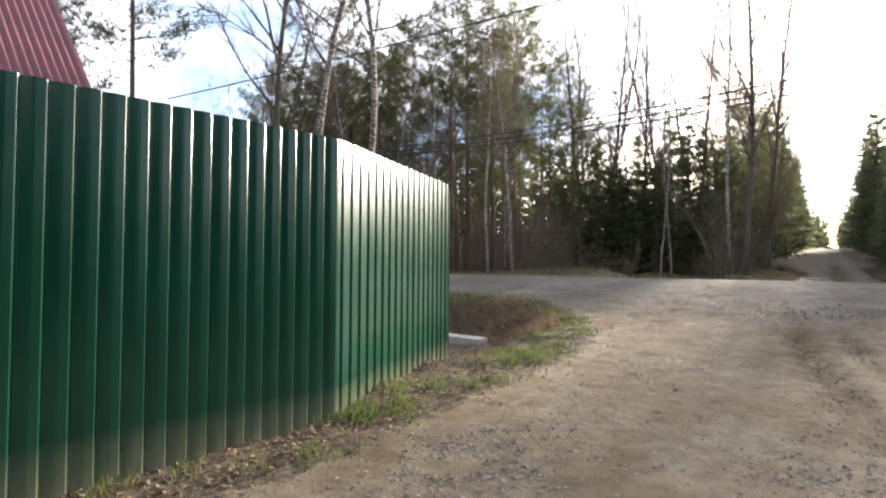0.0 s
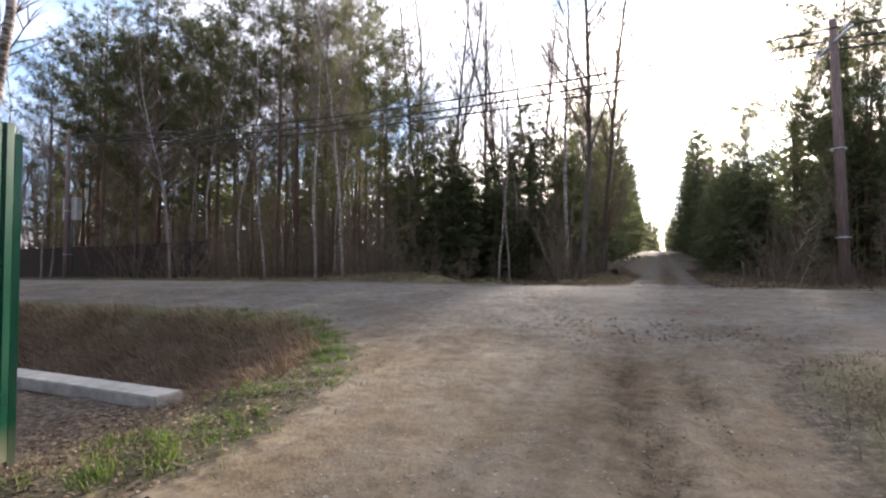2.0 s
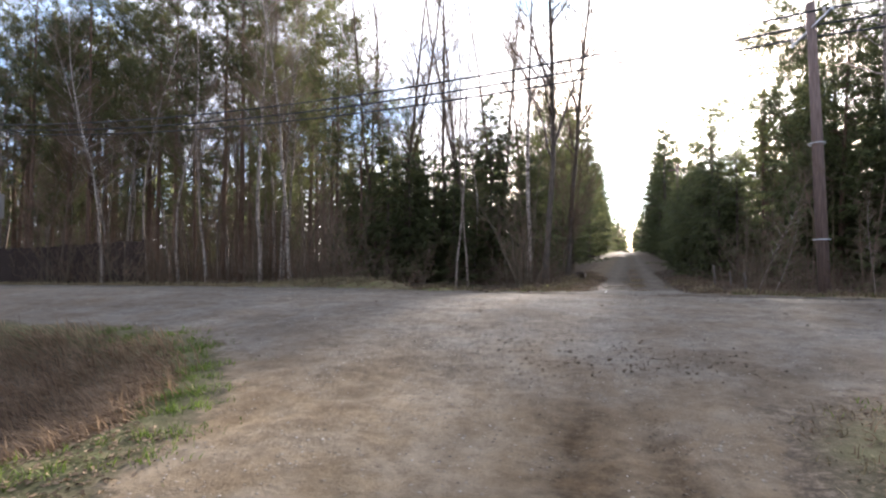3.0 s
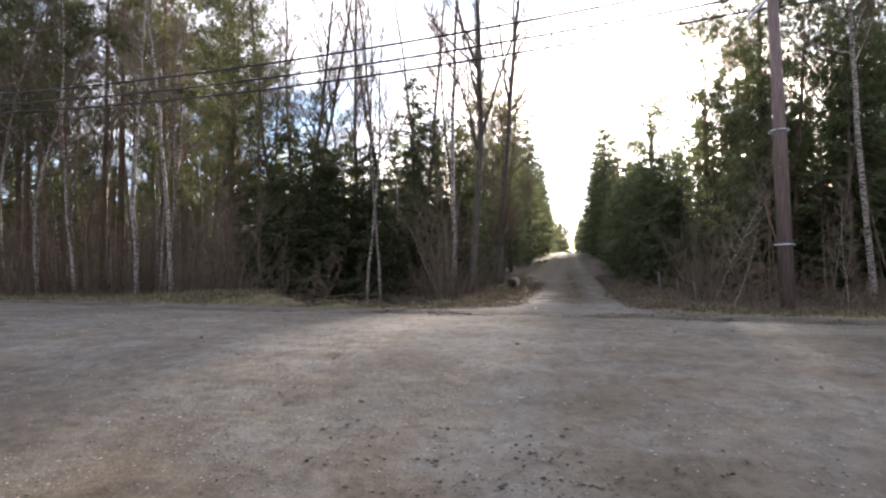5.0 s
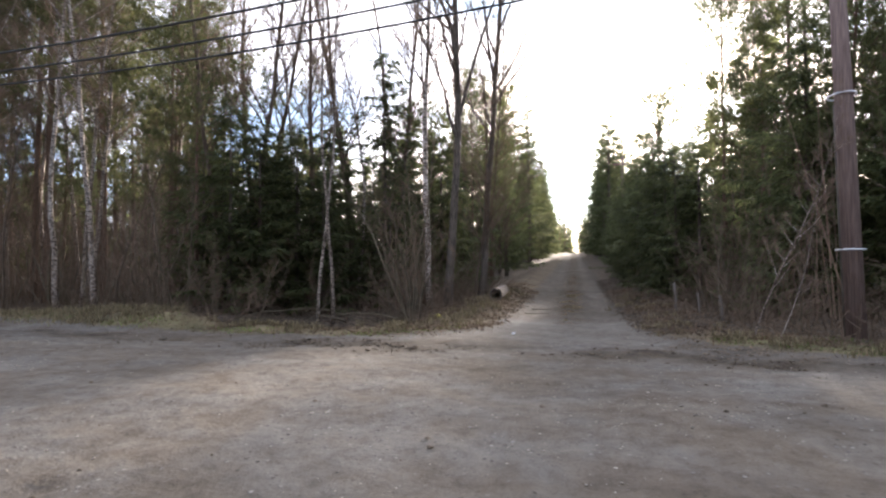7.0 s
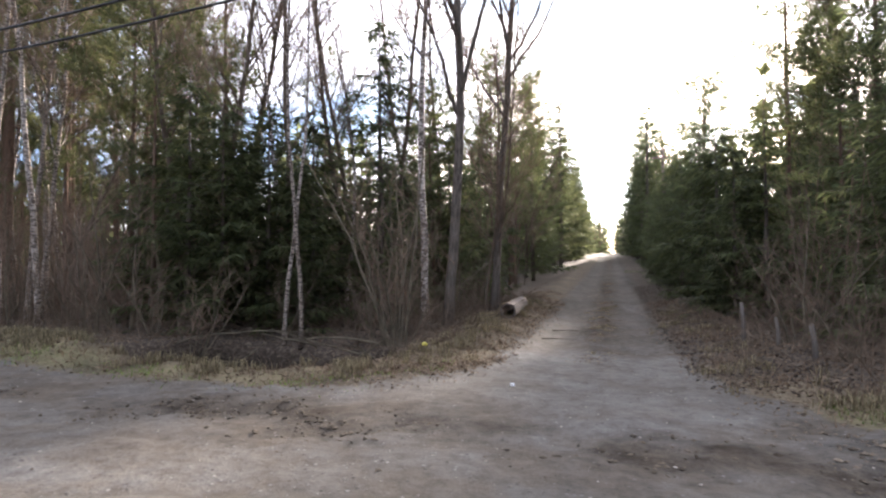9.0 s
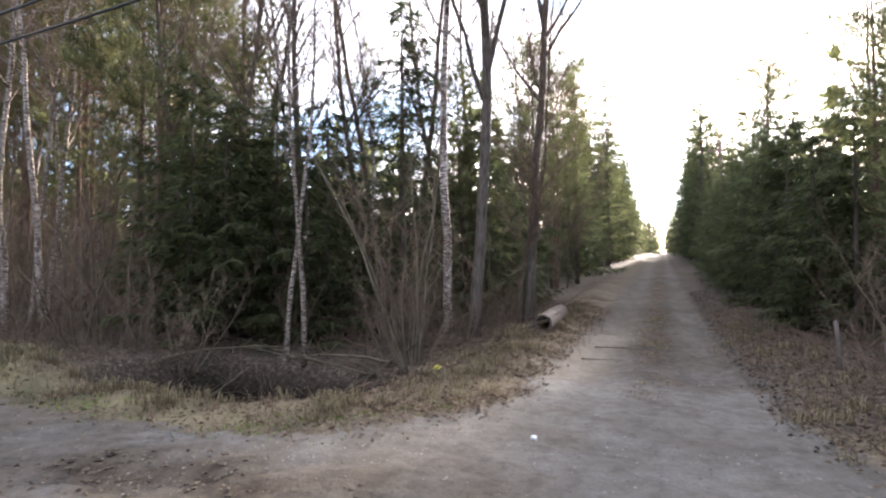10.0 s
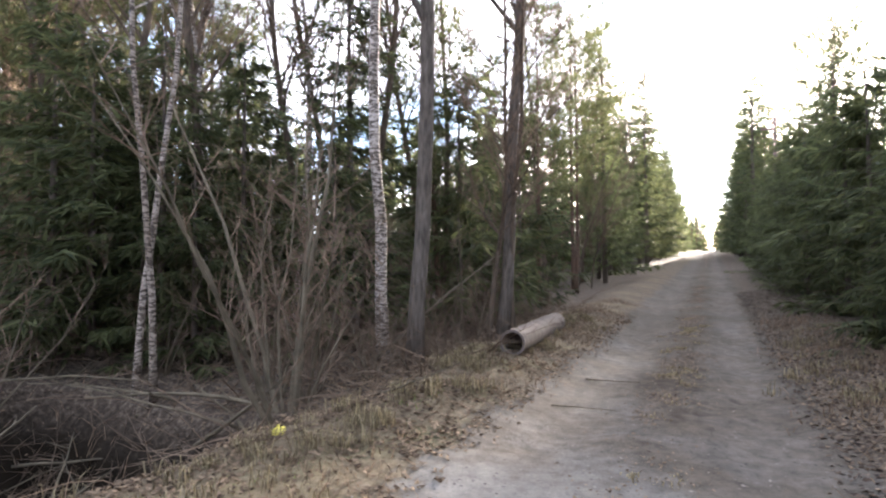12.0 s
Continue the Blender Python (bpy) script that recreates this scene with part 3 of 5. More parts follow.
def conifer(kind, seed, tall, radius, first, wide, whorls, per, droop, bark, needles, label, blade=0.16, width=0.022, dens=26, dead=0):
    """A conifer: whorls of boughs carrying many needle sprays, uneven in outline."""
    r = random.Random(seed)
    tree = tagged(new(kind), label, "tree")
    trunk, crown = Geo(), Geo()
    line = [Vector((0, 0, -0.15))]
    for i in range(12):
        line.append(line[-1] + Vector((r.uniform(-0.02, 0.02), r.uniform(-0.02, 0.02), 1)) * ((tall + 0.15) / 12))
    rad = [radius * max(0.08, (1 - i / 12.3) ** 0.85) for i in range(13)]
    trunk.tube(line, rad, 8)
    for i in range(dead):
        h = r.uniform(0.12, first)
        p = line[int(h * 12)]
        a = r.uniform(0, 6.283)
        pts = bent(p + Vector((0, 0, r.uniform(0, tall / 12))), (math.cos(a), math.sin(a), 0.1), r.uniform(0.4, 1.4), 3, 0.2, 0.0, r)
        trunk.tube(pts, [0.014, 0.01, 0.007, 0.004], 3, False)
    for i in range(whorls):
        h = first + (1 - first) * (i / whorls) ** 0.95
        k = min(h * 12, 11.99)
        p = line[int(k)].lerp(line[int(k) + 1], k - int(k))
        reach = wide * ((1 - h) / (1 - first)) ** 0.75 * r.uniform(0.7, 1.15) + 0.15
        if kind == "pine":
            reach = wide * (0.35 + 0.9 * math.sin(min(1.0, (1 - h) / (1 - first) * 1.15 + 0.12) * 2.4)) * r.uniform(0.5, 1.2)
        for j in range(per):
            if r.random() < 0.12:
                continue
            a = r.uniform(0, 6.283)
            ln = reach * r.uniform(0.65, 1.15)
            pts = bent(p + Vector((0, 0, r.uniform(-0.15, 0.15))), (math.cos(a), math.sin(a), droop + r.uniform(-0.2, 0.2)), ln, 4, 0.12, 0.06 if droop < 0 else 0.1, r)
            trunk.spike(pts[0], pts[2], max(0.008, radius * 0.15))
            trunk.spike(pts[2] * 1.0, pts[4], max(0.006, radius * 0.09))
            sprays = max(5, int(dens * ln))
            for s in range(sprays):
                f = r.random() ** (0.7 if kind != "pine" else 0.4) * 3.999
                q = pts[int(f)].lerp(pts[int(f) + 1], f - int(f))
                along = (pts[int(f) + 1] - pts[int(f)]).normalized()
                if kind == "pine":
                    c = q + Vector((r.gauss(0, 0.14), r.gauss(0, 0.14), r.gauss(0.06, 0.10)))
                    for b in range(6):
                        o = (along * 0.5 + Vector((r.uniform(-1, 1), r.uniform(-1, 1), r.uniform(-0.3, 1)))).normalized()
                        crown.blade(c, c + o * blade * r.uniform(0.7, 1.2), width, Vector((r.uniform(-1, 1), r.uniform(-1, 1), 1)))
                else:
                    sidew = along.cross(Vector((0, 0, 1))).normalized() * r.choice((-1, 1))
                    o = (along * 0.8 + sidew * r.uniform(0.3, 1.1) + Vector((0, 0, r.uniform(-0.75, 0.1)))).normalized()
                    e = q + o * blade * r.uniform(0.8, 1.6)
                    crown.blade(q, e, width * 1.6, Vector((r.uniform(-.6, .6), r.uniform(-.6, .6), 1)))
                    e2 = q.lerp(e, 0.4) + (o + Vector((r.uniform(-1, 1), r.uniform(-1, 1), -0.5)) * 0.8).normalized() * blade * 0.8
                    crown.blade(q.lerp(e, 0.3), e2, width * 1.3, Vector((r.uniform(-1, 1), r.uniform(-1, 1), 1)))
    part("trunk", trunk, bark, tree, smooth=True)
    part("crown", crown, needles, tree)
    return tree


def thicket(seed, tall, stems, label):
    """A leafless shrub of many thin stems from one root."""
    r = random.Random(seed)
    bush = tagged(new("shrub"), label, "shrub")
    wood, twigs = Geo(), Geo()
    for i in range(stems):
        a = r.uniform(0, 6.283)
        s = r.uniform(0.05, 0.75)
        ln = tall * r.uniform(0.4, 1.1)
        pts = bent((math.cos(a) * 0.12, math.sin(a) * 0.12, -0.08), (math.cos(a) * s, math.sin(a) * s, 1), ln, 6, 0.17, 0.03, r)
        r0 = 0.006 + 0.0055 * ln * r.uniform(0.5, 1.6)
        wood.tube(pts, [r0 * (1 - 0.14 * k) for k in range(7)], 5, False)
        for _ in range(int(5 + ln * 4)):
            k = r.randrange(1, 6)
            p = pts[k].lerp(pts[k + 1], r.random())
            o = Vector((r.uniform(-0.8, 0.8), r.uniform(-0.8, 0.8), r.uniform(0.2, 1.1))).normalized()
            q = p + o * r.uniform(0.25, 0.9)
            twigs.spike(p, q, 0.005)
            for _ in range(3):
                s2 = p.lerp(q, r.uniform(0.2, 0.9))
                twigs.spike(s2, s2 + (o + Vector((r.uniform(-1, 1), r.uniform(-1, 1), r.uniform(-0.3, 0.8)))).normalized() * r.uniform(0.12, 0.4), 0.0028)
    part("stem_clump", wood, SHRUBBARK, bush, smooth=True)
    part("crown", twigs, TWIG, bush, "bare brown twigs")
    return bush


used_templates = set()


def plant(template, x, y, turn=None, size=1.0, sink=0.0, tilt=0.0, tilt_dir=0.0, group=""):
    """Stands a tree on the ground: the template itself the first time, then copies of it."""
    turn = rng.uniform(0, 360) if turn is None else turn
    m = pose(x, y, height(x, y) - sink) @ Matrix.Rotation(radians(tilt), 4, Vector((-math.sin(radians(tilt_dir)), math.cos(radians(tilt_dir)), 0))) @ pose(0, 0, 0, 0, 0, turn) @ Matrix.Scale(size, 4)
    if template.name in used_templates:
        ob = copy_thing(template, m)
    else:
        used_templates.add(template.name)
        template.matrix_basis = m
        ob = template
    if group:
        tagged(ob, group=group)
    return ob


BIRCHES = [bare_tree("birch", 100 + i, 13 + i * 0.7, 0.062 + 0.006 * i, 0.30 + 0.05 * (i % 3), 34, BIRCH, "slender white-barked birch, bare before spring leaves", spread=0.17, crook=0.10, lush=1.3) for i in range(5)]
ALDERS = [bare_tree("alder", 200 + i, 13.5 + i, 0.105, 0.30, 22, ALDERBARK, "tall grey-barked leafless alder with forked crown", fork=2, thick=2.2, up=0.3, taper=0.62, fine=0.0055) for i in range(3)]
ASPENS = [bare_tree("aspen", 250 + i, 13.0 + 0.8 * i, 0.074, 0.30, 26, GREYBARK, "tall thin grey-brown leafless aspen", lean=0.03, spread=0.17, up=0.7, crook=0.08, thick=2.4, taper=0.6, fine=0.0055) for i in range(3)]
POLES = [bare_tree("aspen", 300 + i, 7.5 + i, 0.036, 0.15, 28, GREYBARK, "thin brown leafless sapling in the forest edge", lean=0.07, spread=0.18, crook=0.10, lush=1.6) for i in range(3)]
SAPLINGS = [bare_tree("young_birch", 350 + i, 8.0 + i, 0.036, 0.2, 28, BIRCH, "thin young white birch without leaves", lean=0.06, spread=0.17, crook=0.11, lush=1.5) for i in range(2)]
TWIN = bare_tree("young_birch", 371, 11.5, 0.048, 0.42, 18, BIRCH, "slim white birch standing in the ditch", lean=0.012, spread=0.13)
PINES = [conifer("pine", 400 + i, 13.5 + i, 0.11, 0.44 - 0.06 * (i % 2), 2.1, 18, 5, 0.25, PINEBARK, PINE, "tall pine with a high green crown", dens=15, dead=10, blade=0.26, width=0.026) for i in range(3)]
YOUNGPINES = [conifer("pine", 450 + i, 6.5 + i, 0.075, 0.12, 1.35, 16, 5, 0.35, PINEBARK, PINE, "young pine with a full yellow-green crown", dens=17, blade=0.23, width=0.026) for i in range(2)]
MIDPINES = [conifer("pine", 460 + i, 10.0 + i, 0.085, 0.30, 1.7, 18, 5, 0.3, PINEBARK, PINE, "middle-sized pine with a full yellow-green crown", dens=15, dead=6, blade=0.24, width=0.024) for i in range(2)]
BROADPINES = [conifer("pine", 470 + i, 13.5, 0.16, 0.2, 2.3, 20, 6, 0.3, PINEBARK, PINE, "broad full-crowned pine beside the track", dens=13, blade=0.28, width=0.030) for i in range(2)]
SPRUCES = [conifer("spruce", 500 + i, t, 0.012 * t + 0.01, 0.04, 0.20 * t + 0.45, int(8 + 2.4 * t), 7, -0.10, SPRUCEBARK, SPRUCE, "dark green spruce with boughs down to the ground", dens=22, blade=0.26, width=0.030) for i, t in enumerate((4.0, 5.2, 6.5, 8.0))]
TALLSPRUCES = [conifer("spruce", 520 + i, 13.0, 0.15, 0.06, 2.1 + 0.3 * i, 34, 6, -0.02, SPRUCEBARK, SPRUCE, "tall dense spruce beside the track", dens=16, blade=0.36, width=0.050) for i in range(2)]
SHRUBS = [thicket(600 + i, 2.0 + 0.6 * i, 7 + i, "leafless multi-stemmed shrub at the forest edge") for i in range(4)]


# trees that stand out
plant(BIRCHES[1], -6.3, 6.2, 40, 0.95, tilt=6.5, tilt_dir=50, group="birches behind the fence")
plant(BIRCHES[3], -7.5, 6.7, 130, 0.95, group="birches behind the fence")
plant(ALDERS[1], -10.1, 7.8, 200, 0.85)
plant(TWIN, -5.46, 22.7, 10, 0.92, group="twin birches in the ditch")
plant(TWIN, -5.05, 22.64, 170, 1.0, tilt=2, tilt_dir=20, group="twin birches in the ditch")
plant(BIRCHES[4], -3.35, 24.8, 300, 1.0, group="roadside birches")
plant(ALDERS[0], -2.8, 24.65, 60, 1.05)
plant(ALDERS[2], -2.2, 26.3, 150, 0.9, tilt=5, tilt_dir=0)
plant(POLES[0], -2.35, 26.2, 30, 1.1, tilt=7, tilt_dir=20)
plant(POLES[1], -2.05, 26.4, 190, 1.0, tilt=4, tilt_dir=200)
plant(BIRCHES[0], -12.8, 23.6, 0, 1.0, group="roadside birches")
plant(BIRCHES[2], -12.1, 23.1, 90, 1.0, group="roadside birches")
plant(BIRCHES[1], -20.6, 24.7, 200, 1.0, group="roadside birches")
for x, y, k in ((-20.0, 25.6, 0), (-22.3, 26.8, 1), (-24.5, 24.9, 2), (-17.8, 26.2, 1), (-26.5, 27.5, 0), (-15.8, 24.9, 2), (-29.0, 25.3, 1)):
    plant(PINES[k], x, y, None, 1.08, group="tall pines behind the road")
for x, y, k, size in ((-27.0, 25.8, 0, 1.0), (-30.5, 26.2, 1, 1.05), (-33.8, 25.6, 0, 1.0), (-23.6, 27.6, 1, 1.0), (-28.6, 28.8, 0, 1.05)):
    plant(BROADPINES[k], x, y, None, size, group="broad pines behind the road")
plant(SAPLINGS[1], 2.8, 19.3, 20, 0.42, tilt=12, tilt_dir=5)
plant(SAPLINGS[0], 3.1, 19.2, 100, 0.27, tilt=33, tilt_dir=10)
plant(SAPLINGS[0], 4.9, 18.9, 200, 1.1, tilt=4, tilt_dir=170)
plant(BIRCHES[2], 5.9, 20.2, 250, 0.85, tilt=5, tilt_dir=160)

# tall leafless stems that top the young growth behind the ditch
for x, y, k, size in ((-9.1, 24.2, 0, 1.0), (-7.8, 24.1, 1, 1.0), (-8.65, 26.0, 2, 1.0), (-6.7, 24.6, 0, 0.95), (-6.2, 26.4, 1, 0.95), (-6.6, 27.9, 2, 1.05), (-4.94, 26.7, 0, 1.0), (-9.9, 27.2, 1, 1.1), (-4.2, 28.4, 2, 0.9), (-5.4, 29.8, 1, 1.0)):
    plant(ASPENS[k], x, y, None, size, tilt=rng.uniform(0, 3), tilt_dir=rng.uniform(0, 360), group="aspens behind the ditch")
for x, y, k, size in ((-7.3, 25.3, 0, 0.95), (-9.6, 25.0, 2, 0.9), (-5.7, 25.6, 1, 0.85)):
    plant(BIRCHES[k], x, y, None, size, tilt=rng.uniform(0, 3), tilt_dir=rng.uniform(0, 360), group="birches behind the ditch")
# full-crowned pines that close the tall forest's edge
for x, y, k, size in ((-10.9, 24.4, 0, 1.0), (-12.0, 26.0, 1, 1.0), (-13.6, 24.9, 0, 0.95), (-15.5, 26.6, 1, 1.0), (-9.4, 23.6, 0, 0.78), (-8.3, 25.2, 1, 0.62), (-18.5, 25.2, 0, 0.95)):
    plant(MIDPINES[k], x, y, None, size, group="pines at the forest edge")

for x, y, k, s in ((6.4, 22.2, 1, 1.0), (7.2, 23.6, 1, 1.1), (5.6, 24.2, 0, 1.2), (6.2, 26.2, 1, 1.0), (8.4, 22.6, 1, 1.1), (9.6, 21.8, 1, 1.1), (11.0, 22.4, 2, 0.9)):
    plant(SPRUCES[k], x, y, None, s, group="dark conifers behind the pole")
# dark young spruces beside the ditch
for x, y, k, s in ((-8.6, 24.8, 1, 0.95), (-7.4, 24.2, 0, 0.9), (-6.3, 25.2, 1, 1.0), (-5.2, 26.6, 3, 0.95), (-4.6, 25.4, 0, 0.8), (-7.2, 27.0, 2, 0.9), (-8.8, 27.5, 1, 1.1), (-3.9, 28.6, 0, 1.1), (-10.4, 26.2, 0, 1.0), (-5.9, 23.9, 0, 0.75), (-8.2, 23.3, 1, 1.05), (-6.7, 24.0, 1, 0.95), (-7.4, 23.4, 0, 1.0), (-9.8, 24.4, 0, 1.0), (-4.2, 31.0, 2, 0.7)):
    plant(SPRUCES[k], x, y, None, s, group="young spruces by the ditch")

# the wall of conifers along the track: low near the road, tall further on
for i in range(9):
    y = 31 + i * 1.6 + rng.uniform(-0.5, 0.5)
    plant(rng.choice((SPRUCES[1], POLES[1], YOUNGPINES[0], SPRUCES[0], MIDPINES[0], ASPENS[0])), -3.4 - rng.random() * 1.6, y, None, rng.uniform(0.85, 1.15), group="conifers along the track")
for i in range(18):
    y = 44.5 + i * 3.1 + rng.uniform(-0.7, 0.7) + 0.02 * i * i
    plant(rng.choice(TALLSPRUCES), -3.5 - rng.random() * 1.6, y, None, rng.uniform(0.85, 1.0) if y < 52 else rng.uniform(0.75, 1.2), group="tall conifers along the track")
for i in range(20):
    y = 26.5 + i * 1.45 + rng.uniform(-0.5, 0.5)
    plant(rng.choice((SPRUCES[0], SPRUCES[0], SPRUCES[0], SPRUCES[1]) if y < 37 else (SPRUCES[2], SPRUCES[3], SPRUCES[2])), 3.15 + rng.random() * 1.1, y, None, rng.uniform(0.8, 1.05) * (0.9 if y < 31 else 1.15), group="conifers along the track")
for i in range(18):
    y = 56 + i * 3.2 + rng.uniform(-0.7, 0.7) + 0.02 * i * i
    plant(rng.choice(TALLSPRUCES), 3.6 + rng.random() * 1.4, y, None, rng.uniform(0.5, 0.8) if y < 68 else rng.uniform(1.0, 1.2), group="tall conifers along the track")
for i in range(12):
    plant(rng.choice((SPRUCES[1], SPRUCES[2], YOUNGPINES[0])), 6.2 + rng.random() * 2.0, 28.5 + i * 2.6, None, rng.uniform(0.9, 1.2), group="conifers along the track")
for i in range(22):
    plant(rng.choice((SPRUCES[1], SPRUCES[2], SPRUCES[1], YOUNGPINES[1])), 5.6 + (i % 11) * 1.15 + rng.uniform(-0.4, 0.4), 22.2 + (i // 11) * 3.0 + rng.uniform(0, 2.0), None, rng.uniform(0.85, 1.2), group="dark conifers behind the pole")
for x, y, k, sz in ((6.3, 35.0, 0, 0.8), (7.2, 30.5, 1, 0.95), (5.6, 32.5, 2, 0.66), (8.6, 33.0, 0, 1.0)):
    plant(PINES[k], x, y, None, sz, group="tall pines behind the pole")
for x, y, k, sz in ((10.4, 26.8, 0, 0.85), (12.2, 26.4, 1, 0.9)):
    plant(TALLSPRUCES[k], x, y, None, sz, group="tall spruces behind the pole")
for x, y, k, sz in ((5.0, 44.0, 0, 0.78), (6.0, 50.5, 1, 0.85), (5.6, 74.0, 1, 1.0)):
    plant(BROADPINES[k], x, y, None, sz, group="broad pines beside the track")


# the forest: mixed stems behind the road, in bands
def clear(x, y):
    return outside(x, y) > 1.2 and not (-6.8 < x < -1.2 and 20 < y < 26) and not (x > 0 and 16 < y < 21.8 and x < 8)


taken = []


def free(x, y, gap):
    if any((x - a) ** 2 + (y - b) ** 2 < gap * gap for a, b in taken):
        return False
    taken.append((x, y))
    return True


def fill(count, x0, x1, y0, y1, kinds, gap, lo=0.85, hi=1.15, group="forest trees", skew=0.27):
    n = tries = 0
    while n < count and tries < count * 30:
        tries += 1
        x = rng.uniform(x0, x1)
        y = rng.uniform(y0, y1) - skew * max(x, -12.5)
        if clear(x, y) and free(x, y, gap):
            t = rng.choice(kinds)
            if t in PINES and -13 < x < 0:
                t = rng.choice(BIRCHES)
            plant(t, x, y, None, rng.uniform(lo, hi), tilt=rng.uniform(0, 3), tilt_dir=rng.uniform(0, 360), group=group)
            n += 1


B, A, P, Y, S, K, J = BIRCHES, ALDERS, PINES, YOUNGPINES, SPRUCES, POLES, SAPLINGS
fill(58, -42, -10.8, 19.6, 24.5, B + B + K + J + J + J + K, 0.75)
fill(8, -42, -13, 20.5, 29.0, P, 1.3, 0.95, 1.15)
fill(9, -44, -16, 22.5, 30.0, MIDPINES + Y, 1.3, 0.8, 1.1)
fill(24, -50, -13, 24.5, 32.0, B + P + K + K, 1.2)
fill(10, -60, -16, 32.0, 44.0, B + P, 1.7)
fill(26, -14, -3.5, 27, 42, K + [S[0], S[1], S[0], Y[0]], 1.2, 0.6, 0.85)
fill(4, -28, -16, 26, 36, P, 1.5)
fill(16, 5.0, 24, 19.8, 34, P + B + K + [Y[0]], 1.2)
fill(10, 6.0, 34, 34, 60, P + P + B, 1.8)
fill(7, -30, -16, 6, 14, P + B, 2.0, skew=0.0)
for i in range(36):
    x = rng.uniform(-40, -6.5)
    y = float(far_edge(x)) + 1.6 + rng.uniform(0, 3.5)
    if x < -19.5:
        y += 3.0
    plant(rng.choice(SHRUBS), x, y, None, rng.uniform(0.7, 1.2), group="roadside thicket")
for x, y, k, s in ((-3.1, 22.6, 3, 1.1), (-3.7, 23.0, 2, 1.05), (-3.4, 23.2, 1, 0.9), (-5.8, 23.3, 2, 0.8), (-2.9, 23.9, 0, 0.8), (-2.6, 25.2, 0, 0.7), (-3.1, 27.2, 1, 0.8), (-3.4, 29.0, 2, 0.8)):
    plant(SHRUBS[k], x, y, None, s, group="ditch shrubs")
for i in range(13):
    x = -26.0 + i * 0.72
    plant(SHRUBS[i % 4], x, float(far_edge(x)) + 1.5 + 0.5 * (i % 3), None, 0.85 + 0.1 * (i % 3), group="thicket before the board fence")
for i in range(14):
    plant(rng.choice(SHRUBS), 3.0 + rng.random() * 1.2, 20.5 + i * 1.3, None, rng.uniform(0.5, 0.8), group="track side shrubs")


def far_woods():
    """Distant trees all round, too far to count; those behind are unseen, added to darken reflections."""
    r = random.Random(91)
    trunks, tops = Geo(), Geo()
    spots = []
    for i in range(900):
        a = r.uniform(0, 6.283)
        d = r.uniform(52, 110)
        x, y = d * math.sin(a), 12 + d * math.cos(a)
        if abs(x - 0.25) < 5.5 and y > 0:
            x += 9 if x > 0.25 else -9
        if abs(y - 15) < 8:
            continue
        spots.append((x, y))
    for i in range(40):
        spots.append((r.uniform(-2.0, 2.0) + r.choice((-5, 5)), r.uniform(190, 240)))
    for i in range(26):
        spots.append((r.uniform(-5, 6), r.uniform(225, 250)))
    for i in range(190):
        spots.append((r.choice((-1, 1)) * r.uniform(4.6, 11) + 0.25, r.uniform(85, 200)))
    for i in range(110):
        spots.append((r.uniform(-70, -8), r.uniform(48, 66)))
    for i in range(110):
        spots.append((r.uniform(9, 50), r.uniform(40, 62)))
    # unseen trees added behind and to the right, to darken the fence's reflections
    for i in range(110):
        spots.append((r.choice((-1, 1)) * r.uniform(3.5, 34) - 1.0, r.uniform(-40, -17)))
    for i in range(130):
        spots.append((r.uniform(16, 36), r.uniform(-22, 7)))
    for x, y in spots:
        z, tall = height(x, y), r.uniform(8, 14)
        trunks.tube([(x, y, z - 0.2), (x, y, z + tall)], [0.13, 0.03], 4, False)
        green = r.random() < 0.6
        for j in range(70 if green else 45):
            h = r.uniform(0.02, 1.0) if green else r.uniform(0.0, 1.0) ** 0.8
            a = r.uniform(0, 6.283)
            w = tall * (0.05 + 0.20 * (1 - h))
            p = Vector((x, y, z + tall * h))
            q = p + Vector((math.cos(a) * w, math.sin(a) * w, r.uniform(-0.5, 0.5) if green else r.uniform(0.2, 1.4)))
            (tops if green else trunks).blade(p, q, 0.8 if green else 0.16, Vector((r.uniform(-1, 1), r.uniform(-1, 1), 0.8)))
    tagged(new("distant_trunks", trunks.mesh("distant_trunks", TWIG)), "distant bare stems and branches of the forest, with unseen ones added behind", "forest", kind="stuff")
    tagged(new("distant_crowns", tops.mesh("distant_crowns", SPRUCE)), "distant green conifer crowns of the forest, with unseen ones added behind", "forest", kind="stuff")


far_woods()


def undergrowth(name, count, x0, x1, depth, seed, label):
    """Countless thin dry stems and sprigs on the forest floor."""
    r = random.Random(seed)
    g = Geo()
    for i in range(count):
        x = r.uniform(x0, x1)
        y = float(far_edge(x)) + 1.3 + depth * r.random() ** 1.4
        if float(outside(x, y)) < 1.2 or (-7.5 < x < -2.6 and y < 23.6) or (x < -19.5 and y < 24.2):
            continue
        z = height(x, y)
        h = r.uniform(0.15, 0.6) * (1.0 if r.random() < 0.75 else 2.6)
        top = Vector((x + r.uniform(-0.3, 0.3) * h, y + r.uniform(-0.3, 0.3) * h, z + h))
        foot = Vector((x, y, z - 0.03))
        g.spike(foot, top, 0.007)
        for _ in range(3):
            p = foot.lerp(top, r.uniform(0.25, 0.95))
            g.spike(p, p + Vector((r.uniform(-0.3, 0.3), r.uniform(-0.3, 0.3), r.uniform(0.05, 0.3))), 0.005)
    tagged(new(name, g.mesh(name, UNDERSTEM)), label, "undergrowth", kind="stuff")


